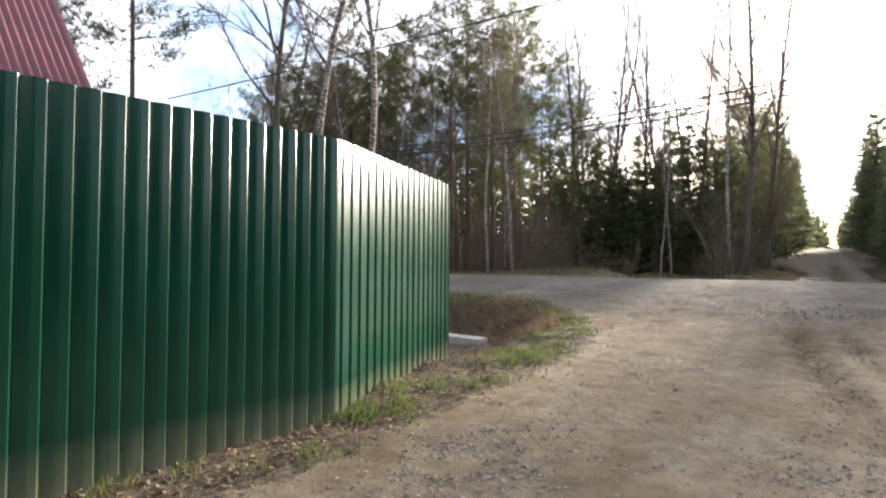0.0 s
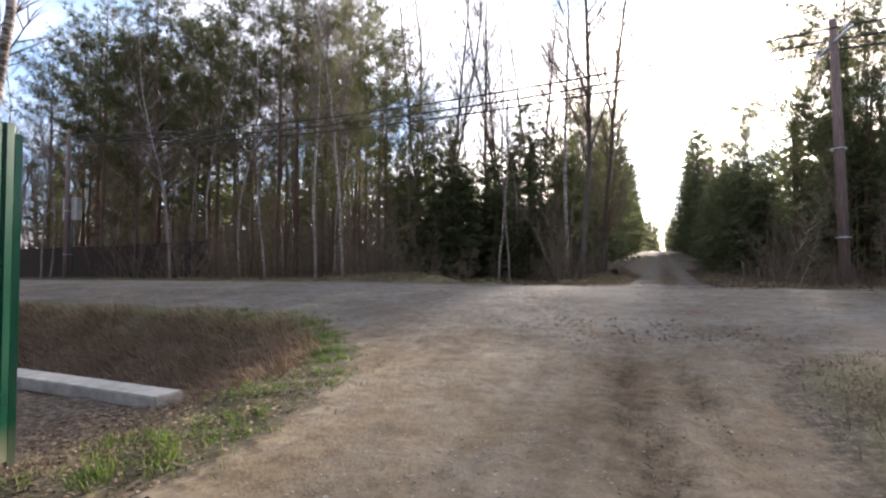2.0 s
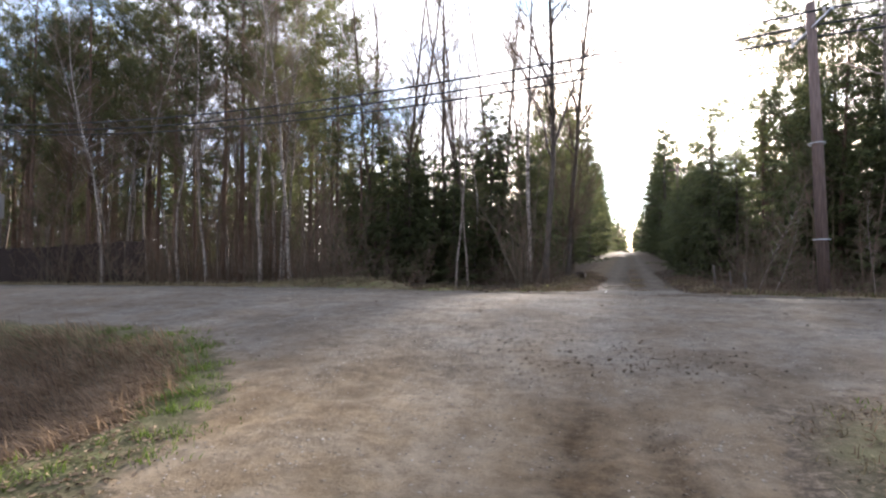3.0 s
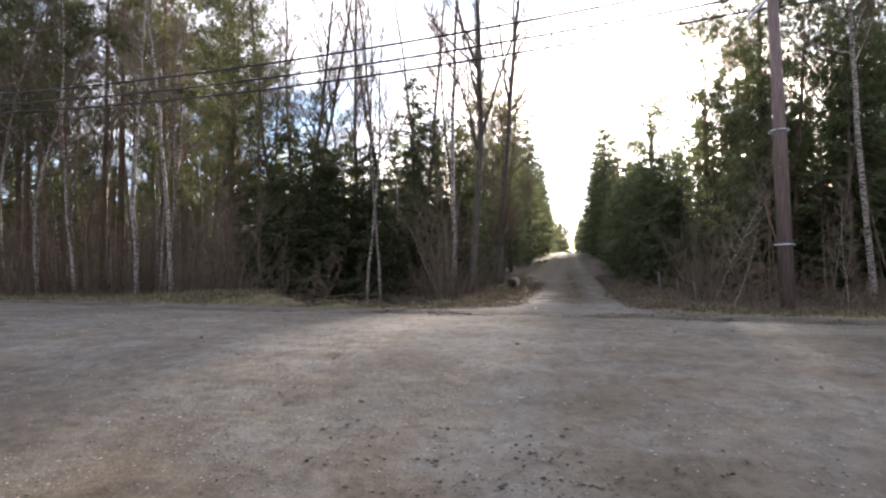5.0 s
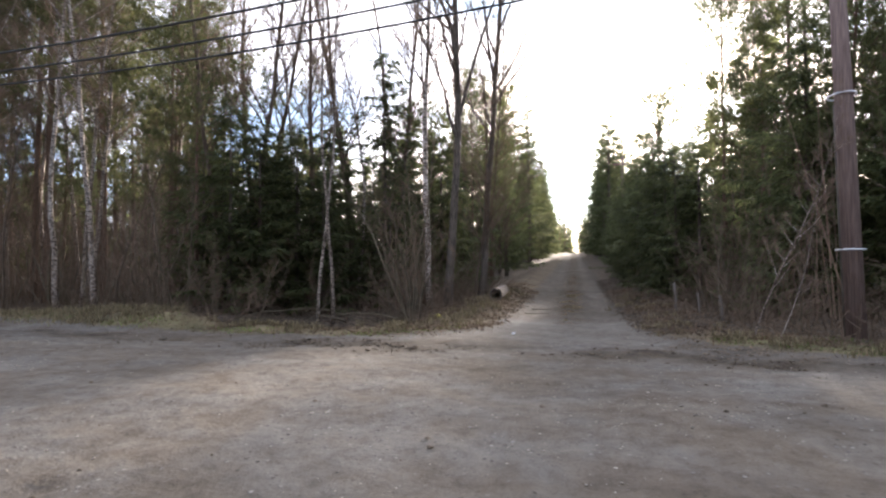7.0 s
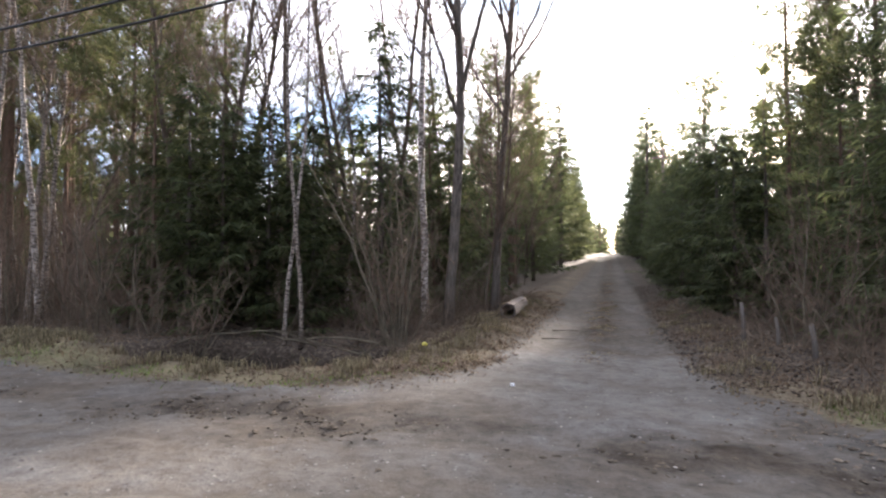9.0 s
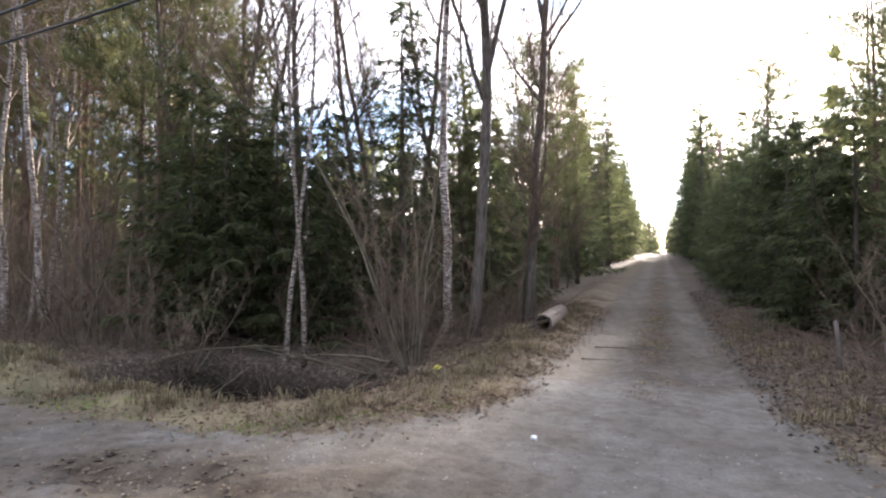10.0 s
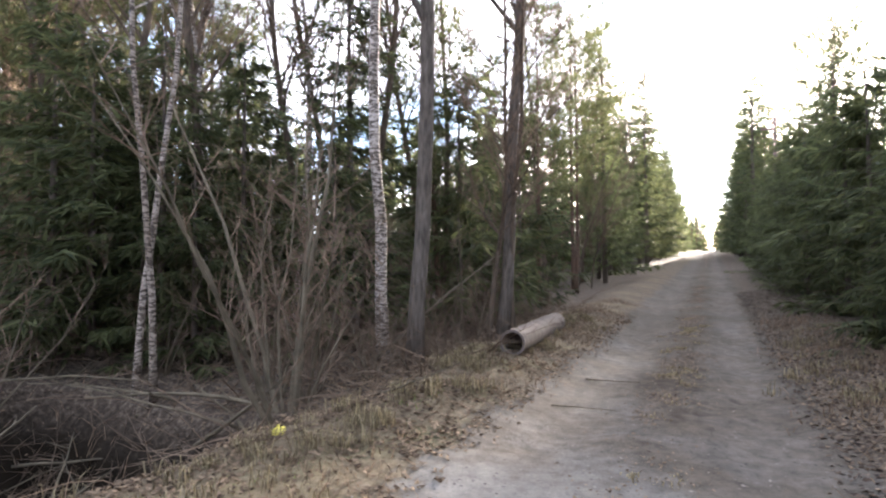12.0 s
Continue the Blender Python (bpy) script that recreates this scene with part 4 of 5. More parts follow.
def young_growth(name, count, x0, x1, near, depth, seed, label):
    """Countless thin bare stems of young trees deeper in the forest."""
    r = random.Random(seed)
    g = Geo()
    for i in range(count):
        x = r.uniform(x0, x1)
        y = float(far_edge(x)) + near + depth * r.random()
        if float(outside(x, y)) < 2.0 or (-10 < x < 0 and y < 27.5):
            continue
        z = height(x, y)
        h = r.uniform(1.8, 6.0)
        foot = Vector((x, y, z - 0.05))
        top = foot + Vector((r.uniform(-0.2, 0.2) * h, r.uniform(-0.2, 0.2) * h, h))
        g.spike(foot, top, 0.003 * h + 0.005)
        for _ in range(8):
            p = foot.lerp(top, r.uniform(0.15, 0.95))
            a = r.uniform(0, 6.283)
            ln = r.uniform(0.3, 1.0)
            g.spike(p, p + Vector((math.cos(a) * ln * 0.7, math.sin(a) * ln * 0.7, ln * r.uniform(0.2, 0.9))), 0.007)
    tagged(new(name, g.mesh(name, TWIG)), label, "saplings", kind="stuff")


young_growth("young_growth", 1700, -46, -5, 3.0, 22, 81, "thin bare young stems filling the forest")
young_growth("young_growth", 900, 4.5, 26, 4.0, 22, 82, "thin bare young stems behind the pole")
undergrowth("undergrowth", 4500, -38, -6, 11, 71, "dry brown undergrowth on the forest floor")
undergrowth("undergrowth", 1600, 3, 16, 8, 72, "dry brown undergrowth below the conifers")
undergrowth("undergrowth", 1200, -6, -2.6, 12, 73, "dry brown undergrowth beside the track")

# ---- the green fence ----


def fence():
    root = tagged(new("fence"), "green profiled steel sheet fence, dusty at its foot", "fence")
    pitch, deep = 0.121, 0.012
    corners = [Vector((-3.72, -4.0, 0)), Vector((-3.0, 2.95, 0)), Vector((-3.77, 5.51, 0))]
    sharp = ((0.0, 0.0), (0.052, 0.0), (0.0535, 0.001), (0.056, 0.011), (0.0575, deep), (0.100, deep), (0.112, 0.001), (0.115, 0.0))
    sloped = ((0.0, 0.0), (0.002, 0.0006), (0.036, 0.0150), (0.040, 0.0163), (0.052, 0.0176), (0.056, 0.018), (0.094, 0.018), (0.098, 0.0172), (0.102, 0.0150), (0.106, 0.0115), (0.116, 0.001), (0.119, 0.0))
    for a, b, profile, wide in zip(corners, corners[1:], (sloped, sharp), (pitch, 0.149)):
        d = (b - a).normalized()
        out = Vector((d.y, -d.x, 0))
        n = int(round((b - a).length / wide))
        step = (b - a).length / n
        done = 0
        while done < n:
            m = min(10, n - done)
            g = Geo()
            line = []
            for i in range(m):
                s = (done + i) * step
                for o, w in profile:
                    line.append((s + o * step / pitch, w))
            line.append(((done + m) * step + 0.001, 0.0))
            for z in (0.0, 1.0):
                for s, w in line:
                    p = a + d * s + out * (w + 0.0015 * ((done // 10) % 2))
                    foot = 0.06 + 0.012 * max(0, min(5.5, p.y))
                    g.v.append((p.x, p.y, foot + (2.075 - 0.003 * p.y) * z))
            k = len(line)
            for i in range(k - 1):
                g.f.append((i, i + 1, i + 1 + k, i + k))
            me = g.mesh("panel", GREEN)
            sheet = part("panel", me, GREEN, root)
            so = sheet.modifiers.new("thickness", 'SOLIDIFY')
            so.thickness = 0.0012
            for i in range(0, m):
                if (done + i) % 2 == 0:
                    for z in (0.36, 1.80):
                        s = (done + i) * step + 0.026
                        p = a + d * s + out * 0.002
                        sg = Geo()
                        sg.tube([p + Vector((0, 0, z)), p + out * 0.006 + Vector((0, 0, z))], [0.008, 0.006], 6)
                        part("screw", sg, GREEN, sheet)
            done += m
        for z in (0.36, 1.80):
            g = Geo()
            g.tube([a - out * 0.03 + Vector((0, 0, z)), b - out * 0.03 + Vector((0, 0, z))], [0.025, 0.025], 4)
            part("rail", g, STEEL, root, "steel rail behind the sheets")
        for f in (0.0, 0.35, 0.7):
            p = a.lerp(b, f) - out * 0.085
            g = Geo()
            g.tube([(p.x, p.y, -0.1), (p.x, p.y, 2.05)], [0.04, 0.04], 4)
            part("post", g, GREEN, root)
    g = Geo()
    g.box((-3.80, 5.50, -0.2), (-3.76, 5.545, 2.13))
    part("post", g, GREEN, root, "green square end post")


fence()

# ---- slab, pipe, poles ----
slab = tagged(new("concrete_beam"), "pale concrete beam lying across the ditch edge", "beam")
slab.matrix_world = pose(-4.27, 7.02, 0.01, 0, -0.6, 178)
bevelled_box("body", (0, -0.32, 0), (3.4, 0, 0.125), CONCRETE, slab, 0.012)

pipe = tagged(new("concrete_pipe"), "short grey cement pipe lying on the verge", "pipe")
g = Geo()
ring = 20
for rr, lo, hi in ((0.165, 0.0, 2.75), (0.135, 0.0, 2.75)):
    g.tube([(0, lo, 0), (0, lo + 0.9, 0), (0, lo + 1.9, 0), (0, hi, 0)], [rr] * 4, ring, False)
k = 4 * ring
for e in (0, 3):
    for i in range(ring):
        a, b = e * ring + i, e * ring + (i + 1) % ring
        g.f.append((a, b, b + k, a + k))
part("tube", g, PIPE, pipe, smooth=False)
pipe.matrix_world = pose(-1.62, 25.05, height(-1.62, 26.2) + 0.13, 0, 0, 3)


def utility_pole(x, y, lean_x, tall, label):
    root = tagged(new("utility_pole"), label, "pole")
    z = height(x, y)
    root.matrix_world = pose(x, y, z)
    g = Geo()
    g.tube([(0, 0, -0.3), (lean_x * 0.5, 0, tall * 0.5), (lean_x, 0, tall)], [0.125, 0.115, 0.09], 12)
    part("shaft", g, OLDWOOD, root, smooth=True)
    g = Geo()
    g.tube([(0.02, 0.2, -0.4), (0.02 + lean_x * 0.3, 0.2, tall * 0.3), (0.02 + lean_x * 0.5, 0.19, tall * 0.5)], [0.10, 0.095, 0.085], 8)
    part("stub", g, STUMPWOOD, root, "weathered grey stub bound to the shaft", smooth=True)
    for h in (1.25, 3.45):
        g = Geo()
        cx = 0.01 + lean_x * h / tall
        pts = [(cx + 0.165 * math.cos(a), 0.085 + 0.225 * math.sin(a), h) for a in np.linspace(0, 2 * math.pi, 21)]
        g.tube(pts, [0.014] * 21, 5, False)
        part("wire_band", g, STEEL, root, "pale wire binding")
    arm_z = tall - 0.6
    g = Geo()
    g.tube([(lean_x + 0.15, -0.95, arm_z + 0.05), (lean_x - 0.15, 0.95, arm_z - 0.05)], [0.035, 0.035], 4)
    part("crossarm", g, STEEL, root, "dark steel crossarm")
    tips = []
    for f in (-0.6, 0.2, 0.9):
        p = Vector((lean_x - f * 0.16, f, arm_z - f * 0.053))
        g = Geo()
        g.tube([p, p + Vector((0, 0, 0.08)), p + Vector((0, 0, 0.1)), p + Vector((0, 0, 0.2))], [0.012, 0.012, 0.04, 0.03], 8)
        part("insulator", g, PORCELAIN, root)
        tips.append(Vector((x, y, z)) + p + Vector((0, 0, 0.16)))
    return root, tips


def cable(a, b, sag, name="power_line", r=0.025):
    g = Geo()
    a, b = Vector(a), Vector(b)
    n = 28
    g.tube([a.lerp(b, i / n) - Vector((0, 0, sag * 4 * (i / n) * (1 - i / n))) for i in range(n + 1)], [r] * (n + 1), 5)
    tagged(new(name, g.mesh(name, WIRE, True)), "thin black overhead power line", "cable", group="overhead lines")


POLE_A, TIPS_A = utility_pole(4.2, 19.6, -0.18, 6.7, "brown wooden utility pole with grey stub and crossarm")
POLE_B, TIPS_B = utility_pole(-27.95, 22.6, 0.05, 7.6, "distant wooden utility pole with grey meter box")
bevelled_box("meter_box", (-0.55, 0.14, 3.0), (0.55, 0.40, 4.15), BOXGREY, POLE_B, 0.03, "grey metal meter box")
for p, q in zip(TIPS_A, TIPS_B):
    cable(p, q, 0.75)
for p in TIPS_A:
    cable(p, (p.x + 34, p.y - 9.5, p.z + 0.3), 0.6)
cable((-12.4, 6.8, 4.95), (12.0, 13.5, 8.8), 0.45, r=0.015)
for i in range(6):
    x, y = 3.4 + 0.05 * i, 48 + 26 * i
    far = tagged(new("line_pole"), "bare wooden pole beside the track", "pole")
    g = Geo()
    g.tube([(0, 0, -0.2), (0, 0, 7.5)], [0.12, 0.08], 8)
    part("shaft", g, OLDWOOD, far, smooth=True)
    g = Geo()
    g.box((-0.6, -0.04, 6.9), (0.6, 0.04, 7.0))
    part("crossarm", g, OLDWOOD, far)
    far.matrix_world = pose(x, y, height(x, y))

# stakes beside the track
for x, y, h, r in ((2.38, 23.0, 0.6, 0.032), (2.72, 22.5, 0.42, 0.028), (3.0, 21.9, 0.45, 0.038), (-6.0, 20.5, 0.7, 0.025)):
    g = Geo()
    g.tube([(0, 0, -0.2), (0.02, 0, h * 0.5), (0.0, 0.02, h)], [r, r * 0.95, r * 0.8], 8)
    st = tagged(new("stake", g.mesh("stake", STUMPWOOD, True)), "short grey wooden stake standing in the verge", "stake", group="stakes by the track")
    st.matrix_world = pose(x, y, height(x, y), rng.uniform(-5, 5), rng.uniform(-5, 5), 0)

# ---- house behind the fence ----


def house():
    root = tagged(new("house"), "house with steep dark red corrugated roof behind the fence", "house")
    x_ridge, x_eave, y0, y1, slope = -14.6, -9.9, -5.0, 4.64, math.tan(radians(51))
    z_ridge = 5.0 + 2.9 * slope
    z_eave = z_ridge - (x_eave - x_ridge) * slope
    for sign, label in ((1, ""), (-1, "")):
        g = Geo()
        n = int((y1 - y0) / 0.075)
        for i in range(n + 1):
            y = y1 - i * 0.075
            w = 0.025 * math.cos(i * math.pi)
            nx, nz = math.sin(radians(51)) * w, math.cos(radians(51)) * w
            g.v.append((x_ridge + nx * sign, y, z_ridge + nz))
            g.v.append((x_ridge + sign * (x_eave - x_ridge) + nx * sign, y, z_eave + nz))
        for i in range(n):
            g.f.append((2 * i, 2 * i + 1, 2 * i + 3, 2 * i + 2))
        r = part("roof", g, ROOF, root)
        so = r.modifiers.new("thickness", 'SOLIDIFY')
        so.thickness = 0.02
    g = Geo()
    g.tube([(x_ridge, y0, z_ridge + 0.03), (x_ridge, y1, z_ridge + 0.03)], [0.1, 0.1], 8)
    part("ridge_cap", g, ROOF, root)
    g = Geo()
    lo, hi = x_ridge - 4.2, x_ridge + 4.2
    for y in (y0 + 0.35, y1 - 0.35):
        g.v += [(lo, y, -0.3), (hi, y, -0.3), (hi, y, z_eave + 0.45), (x_ridge, y, z_ridge - 0.15), (lo, y, z_eave + 0.45)]
    g.f += [(0, 1, 2, 3, 4), (9, 8, 7, 6, 5)] + [(i, (i + 1) % 5 + 0, (i + 1) % 5 + 5, i + 5) for i in range(5)]
    part("wall", g, SIDING, root)
    for sign in (1,):
        g = Geo()
        a = Vector((x_ridge, y1 + 0.03, z_ridge - 0.05))
        b = Vector((x_eave, y1 + 0.03, z_eave - 0.05))
        g.tube([a, b], [0.07, 0.07], 4)
        part("verge_board", g, ROOF, root)


house()

# dark board fence far along the crossing road
df = tagged(new("board_fence"), "dark weathered board fence among the far trees", "fence")
plank = Geo()
plank.box((-0.075, -0.012, -0.1), (0.075, 0.012, 1.95))
plank = plank.mesh("board", DARKBOARD)
for i in range(150):
    x = -44 + i * 0.16
    ob = part("board", plank, DARKBOARD, df)
    ob.matrix_basis = pose(x, 24.0, height(x, 24.0) + rng.uniform(-0.04, 0.04), 0, rng.uniform(-0.6, 0.6), 0)

# ---- small cover: leaves, grass, gravel ----


def scatter(count, x0, x1, y0, y1, weight, seed):
    r = np.random.RandomState(seed)
    x, y = r.uniform(x0, x1, count * 14), r.uniform(y0, y1, count * 14)
    w = weight(x, y, outside(x, y))
    keep = r.uniform(0, 1, len(x)) < w
    x, y = x[keep][:count], y[keep][:count]
    return x, y, lie(x, y), r


def grass_stuff(name, count, box, weight, seed, mat, label, lo, hi, wide, lean, comb=None):
    x, y, z, r = scatter(count, *box, weight, seed)
    n = len(x)
    a, h, l = r.uniform(0, 6.283, n), r.uniform(lo, hi, n), r.uniform(0.1, lean, n)
    if comb is not None:
        a = comb + 0.9 * wobble(x, y, 1.9, 2.0) + r.normal(0, 0.45, n)
        h = h * (0.6 + 0.6 * np.clip(0.5 + wobble(x, y, 3.1, 4.0), 0, 1.3))
    ca, sa = np.cos(a), np.sin(a)
    b = r.uniform(0, 6.283, n)
    wx, wy = np.cos(b) * wide / 2, np.sin(b) * wide / 2
    p = np.stack([x, y, z - 0.01], -1)
    w = np.stack([wx, wy, 0 * wx], -1)
    mid = p + np.stack([ca * l * h * 0.35, sa * l * h * 0.35, h * 0.6 / np.sqrt(1 + l)], -1)
    tip = p + np.stack([ca * l * h, sa * l * h, h * (1.0 - 0.35 * l)], -1)
    v = np.stack([p - w, p + w, mid + w * 0.7, mid - w * 0.7, tip], 1).reshape(-1, 3)
    i = np.arange(n) * 5
    faces = np.stack([i, i + 1, i + 2, i + 3], -1).tolist() + np.stack([i + 3, i + 2, i + 4], -1).tolist()
    me = bpy.data.meshes.new(name)
    me.from_pydata(v.tolist(), [], faces)
    me.materials.append(mat)
    tagged(new(name, me), label, "grass", kind="stuff")


def leaf_stuff(name, count, box, weight, seed, mat, label, size):
    x, y, z, r = scatter(count, *box, weight, seed)
    n = len(x)
    a = r.uniform(0, 6.283, n)
    s = size * r.uniform(0.5, 1.2, n)
    ca, sa = np.cos(a) * s, np.sin(a) * s
    t = r.uniform(-0.4, 0.5, (n, 4)) * s[:, None]
    zz = z + 0.012
    v = np.stack([np.stack([x + ca, y + sa, zz + t[:, 0]], -1), np.stack([x - sa * 0.6, y + ca * 0.6, zz + t[:, 1]], -1), np.stack([x - ca, y - sa, zz + t[:, 2]], -1), np.stack([x + sa * 0.6, y - ca * 0.6, zz + t[:, 3]], -1)], 1).reshape(-1, 3)
    i = np.arange(n) * 4
    me = bpy.data.meshes.new(name)
    me.from_pydata(v.tolist(), [], np.concatenate([np.stack([i, i + 1, i + 2], -1), np.stack([i, i + 2, i + 3], -1)]).tolist())
    me.materials.append(mat)
    tagged(new(name, me), label, "leaves", kind="stuff")


def stone_stuff(name, count, box, weight, seed, label, lo, hi, mat=None):
    x, y, z, r = scatter(count, *box, weight, seed)
    n = len(x)
    s = lo + (hi - lo) * r.uniform(0, 1, n) ** 3
    base = np.array([(1, 0, 0), (-1, 0, 0), (0, 1, 0), (0, -1, 0), (0, 0, 1), (0, 0, -1)], float)
    j = base[None] * r.uniform(0.6, 1.2, (n, 6, 1)) + r.uniform(-0.25, 0.25, (n, 6, 3))
    j[:, :, 2] *= 0.42
    v = (j * s[:, None, None] + np.stack([x, y, z + s * 0.15], -1)[:, None]).reshape(-1, 3)
    tri = np.array([(0, 2, 4), (2, 1, 4), (1, 3, 4), (3, 0, 4), (2, 0, 5), (1, 2, 5), (3, 1, 5), (0, 3, 5)])
    f = (np.arange(n)[:, None, None] * 6 + tri[None]).reshape(-1, 3)
    me = bpy.data.meshes.new(name)
    me.from_pydata(v.tolist(), [], f.tolist())
    me.materials.append(mat or STONE)
    tagged(new(name, me), label, "gravel", kind="stuff")


def band(a, b, s=0.25):
    return lambda x, y, d: sstep(a - s, a + s, d) * sstep(b + s, b - s, d)


grass_stuff("green_grass", 9500, (-7, -2, 4, 12), lambda x, y, d: np.exp(-((d - 0.35) / 0.28) ** 2) * np.clip(wobble(x, y, 4.5) * 1.6 + 0.05, 0, 1) * sstep(4.5, 7, y), 11, GRASS, "fresh green grass tufts on the road's edge", 0.03, 0.10, 0.008, 1.3)
grass_stuff("green_grass", 4500, (-4, -2, -1, 6), lambda x, y, d: np.exp(-((d - 0.4) / 0.3) ** 2) * np.clip(wobble(x, y, 2.9) + 0.05, 0, 1), 12, GRASS, "sparse green grass at the fence's foot", 0.04, 0.12, 0.008, 0.9)
grass_stuff("dry_foot_grass", 3500, (-4, -2, -1, 7), lambda x, y, d: sstep(0.05, 0.4, d) * np.clip(0.3 + wobble(x, y, 3.3, 1.0), 0, 1), 19, STRAW, "dry grass wisps at the fence's foot", 0.03, 0.10, 0.007, 2.0)
grass_stuff("ditch_grass", 800, (-7.2, -2.5, 19, 23), lambda x, y, d: far_dip(x, y, d), 41, MATTED, "dead brown grass standing in the wet ditch", 0.12, 0.45, 0.009, 1.6)
grass_stuff("dry_bank_grass", 26000, (-12, -3.4, 7.2, 14), lambda x, y, d: sstep(0.2, 0.7, d) * sstep(4.0, 3.2, d), 13, MATTED, "matted brown dead grass on the ditch bank", 0.10, 0.30, 0.012, 2.5, comb=-2.0)
grass_stuff("dry_verge_grass", 8500, (-10, -0.8, 18.5, 34), lambda x, y, d: np.exp(-((d - 0.6) / 0.45) ** 2) * np.clip(0.35 + wobble(x, y, 2.2), 0.05, 1), 14, MATTED, "brown dry grass along the track", 0.03, 0.14, 0.008, 2.0)
grass_stuff("green_grass", 3500, (-12, -1.5, 18, 23), lambda x, y, d: np.exp(-((d - 0.35) / 0.3) ** 2) * np.clip(0.2 + wobble(x, y, 2.7, 4.0), 0, 1), 51, GRASS, "short green grass along the ditch edge", 0.02, 0.08, 0.008, 1.6)
grass_stuff("dry_verge_grass", 6000, (1, 9, 17, 32), lambda x, y, d: np.exp(-((d - 0.8) / 0.5) ** 2) * np.clip(0.2 + wobble(x, y, 2.2), 0.05, 1), 15, MATTED, "brown dry grass along the track", 0.05, 0.2, 0.009, 1.8)
grass_stuff("dry_verge_grass", 4000, (0.6, 4, 4, 11), lambda x, y, d: sstep(0.0, 0.4, d) * np.clip(wobble(x, y, 2.0, 7.0) + 0.1, 0, 1), 20, STRAW, "straw-coloured dry grass on the street corner", 0.03, 0.10, 0.008, 2.2)
grass_stuff("green_grass", 3000, (0.8, 5, 4, 11), lambda x, y, d: sstep(0.1, 0.5, d) * np.clip(wobble(x, y, 2.4, 3.0) - 0.15, 0, 1), 18, GRASS, "sparse green grass on the street corner", 0.03, 0.09, 0.008, 1.0)
grass_stuff("dry_verge_grass", 8000, (0.8, 6, 2, 11), lambda x, y, d: sstep(0.1, 0.6, d) * np.clip(0.4 + wobble(x, y, 2.0), 0, 1), 16, MATTED, "brown dry grass on the street corner", 0.04, 0.12, 0.009, 2.2)
grass_stuff("dry_verge_grass", 9000, (-32, -8, 19, 29), lambda x, y, d: np.exp(-((d - 0.8) / 0.9) ** 2), 17, STRAW, "dry grass along the far road edge", 0.06, 0.25, 0.014, 1.8)
leaf_stuff("fallen_leaves", 14000, (-4.6, -2.2, -1, 8), lambda x, y, d: sstep(-0.1, 0.3, d) * 0.9, 21, DRYLEAF, "brown fallen leaves at the fence's foot", 0.021)
leaf_stuff("fallen_leaves", 22000, (-9, 5, 18, 32), lambda x, y, d: sstep(-0.2, 0.3, d) * sstep(4.5, 2, d) * (1 - 0.95 * np.clip(2 * far_dip(x, y, d), 0, 1)), 22, DRYLEAF, "brown fallen leaves on the verges", 0.025)
leaf_stuff("fallen_leaves", 5000, (0.6, 4.5, 3, 12), lambda x, y, d: sstep(0.0, 0.4, d), 23, DRYLEAF, "brown fallen leaves on the street corner", 0.018)
leaf_stuff("fallen_leaves", 4200, (-0.6, 1.2, 21, 44), lambda x, y, d: np.exp(-((x - 0.25) / 0.28) ** 2) * np.clip(0.4 + wobble(x, y, 1.3, 2.0), 0.05, 1), 24, DRYLEAF, "leaf litter between the wheel tracks", 0.015)
leaf_stuff("fallen_leaves", 15000, (-4.2, -0.7, 19.6, 31), lambda x, y, d: sstep(-0.15, 0.25, d) * sstep(3.0, 1.6, d) * np.clip(0.5 + wobble(x, y, 2.4, 1.0), 0.1, 1), 26, DRYLEAF, "brown fallen leaves on the ditch edge", 0.028)
leaf_stuff("fallen_leaves", 11000, (1.0, 4.0, 19.5, 40), lambda x, y, d: sstep(-0.15, 0.1, d) * sstep(1.8, 1.0, d), 25, DARKLEAF, "dark damp leaf litter along the track", 0.026)
stone_stuff("gravel", 6000, (-2.6, 1.2, -1.0, 5.5), lambda x, y, d: sstep(0.1, -0.3, d) * (np.exp(-((x + 1.7) / 0.5) ** 2 - ((y - 2.9) / 0.55) ** 2) + 0.8 * np.exp(-((x - 0.25) / 0.55) ** 2 - ((y - 3.2) / 0.9) ** 2) + 0.03), 31, "loose grey gravel on the dirt street", 0.005, 0.020)
stone_stuff("gravel", 3500, (-3, 2.0, 4, 12), lambda x, y, d: sstep(0.2, -0.2, d) * np.clip(wobble(x, y, 1.4, 5.0) - 0.15, 0.05, 1), 34, "loose gravel scattered on the dirt street", 0.004, 0.014)
stone_stuff("gravel", 6500, (-10, 6, 10, 20), lambda x, y, d: sstep(0.3, -0.2, d) * np.clip(wobble(x, y, 0.9, 6.0) - 0.1, 0.05, 1), 32, "loose gravel scattered on the crossing road", 0.004, 0.016)
stone_stuff("gravel", 1000, (-1.6, 2.6, 19, 32), lambda x, y, d: sstep(0.5, 0.1, d) * 0.5, 33, "loose gravel scattered on the track", 0.005, 0.016)
stone_stuff("soil_clods", 1500, (-1.6, 1.6, 4.5, 9.5), lambda x, y, d: np.exp(-((x - 0.12 + 0.17 * (y - 5.6)) / 0.13) ** 2) + 0.7 * np.exp(-((x - 0.67 + 0.17 * (y - 5.6)) / 0.09) ** 2), 35, "dark soil clods in the wheel ruts", 0.004, 0.015, CLOD)
stone_stuff("soil_clods", 900, (-2, 2, 9.6, 11.6), lambda x, y, d: np.exp(-((x - 0.1) / 1.1) ** 2 - ((y - 10.6) / 0.5) ** 2), 36, "dark soil clods on the crossing", 0.005, 0.022, CLOD)
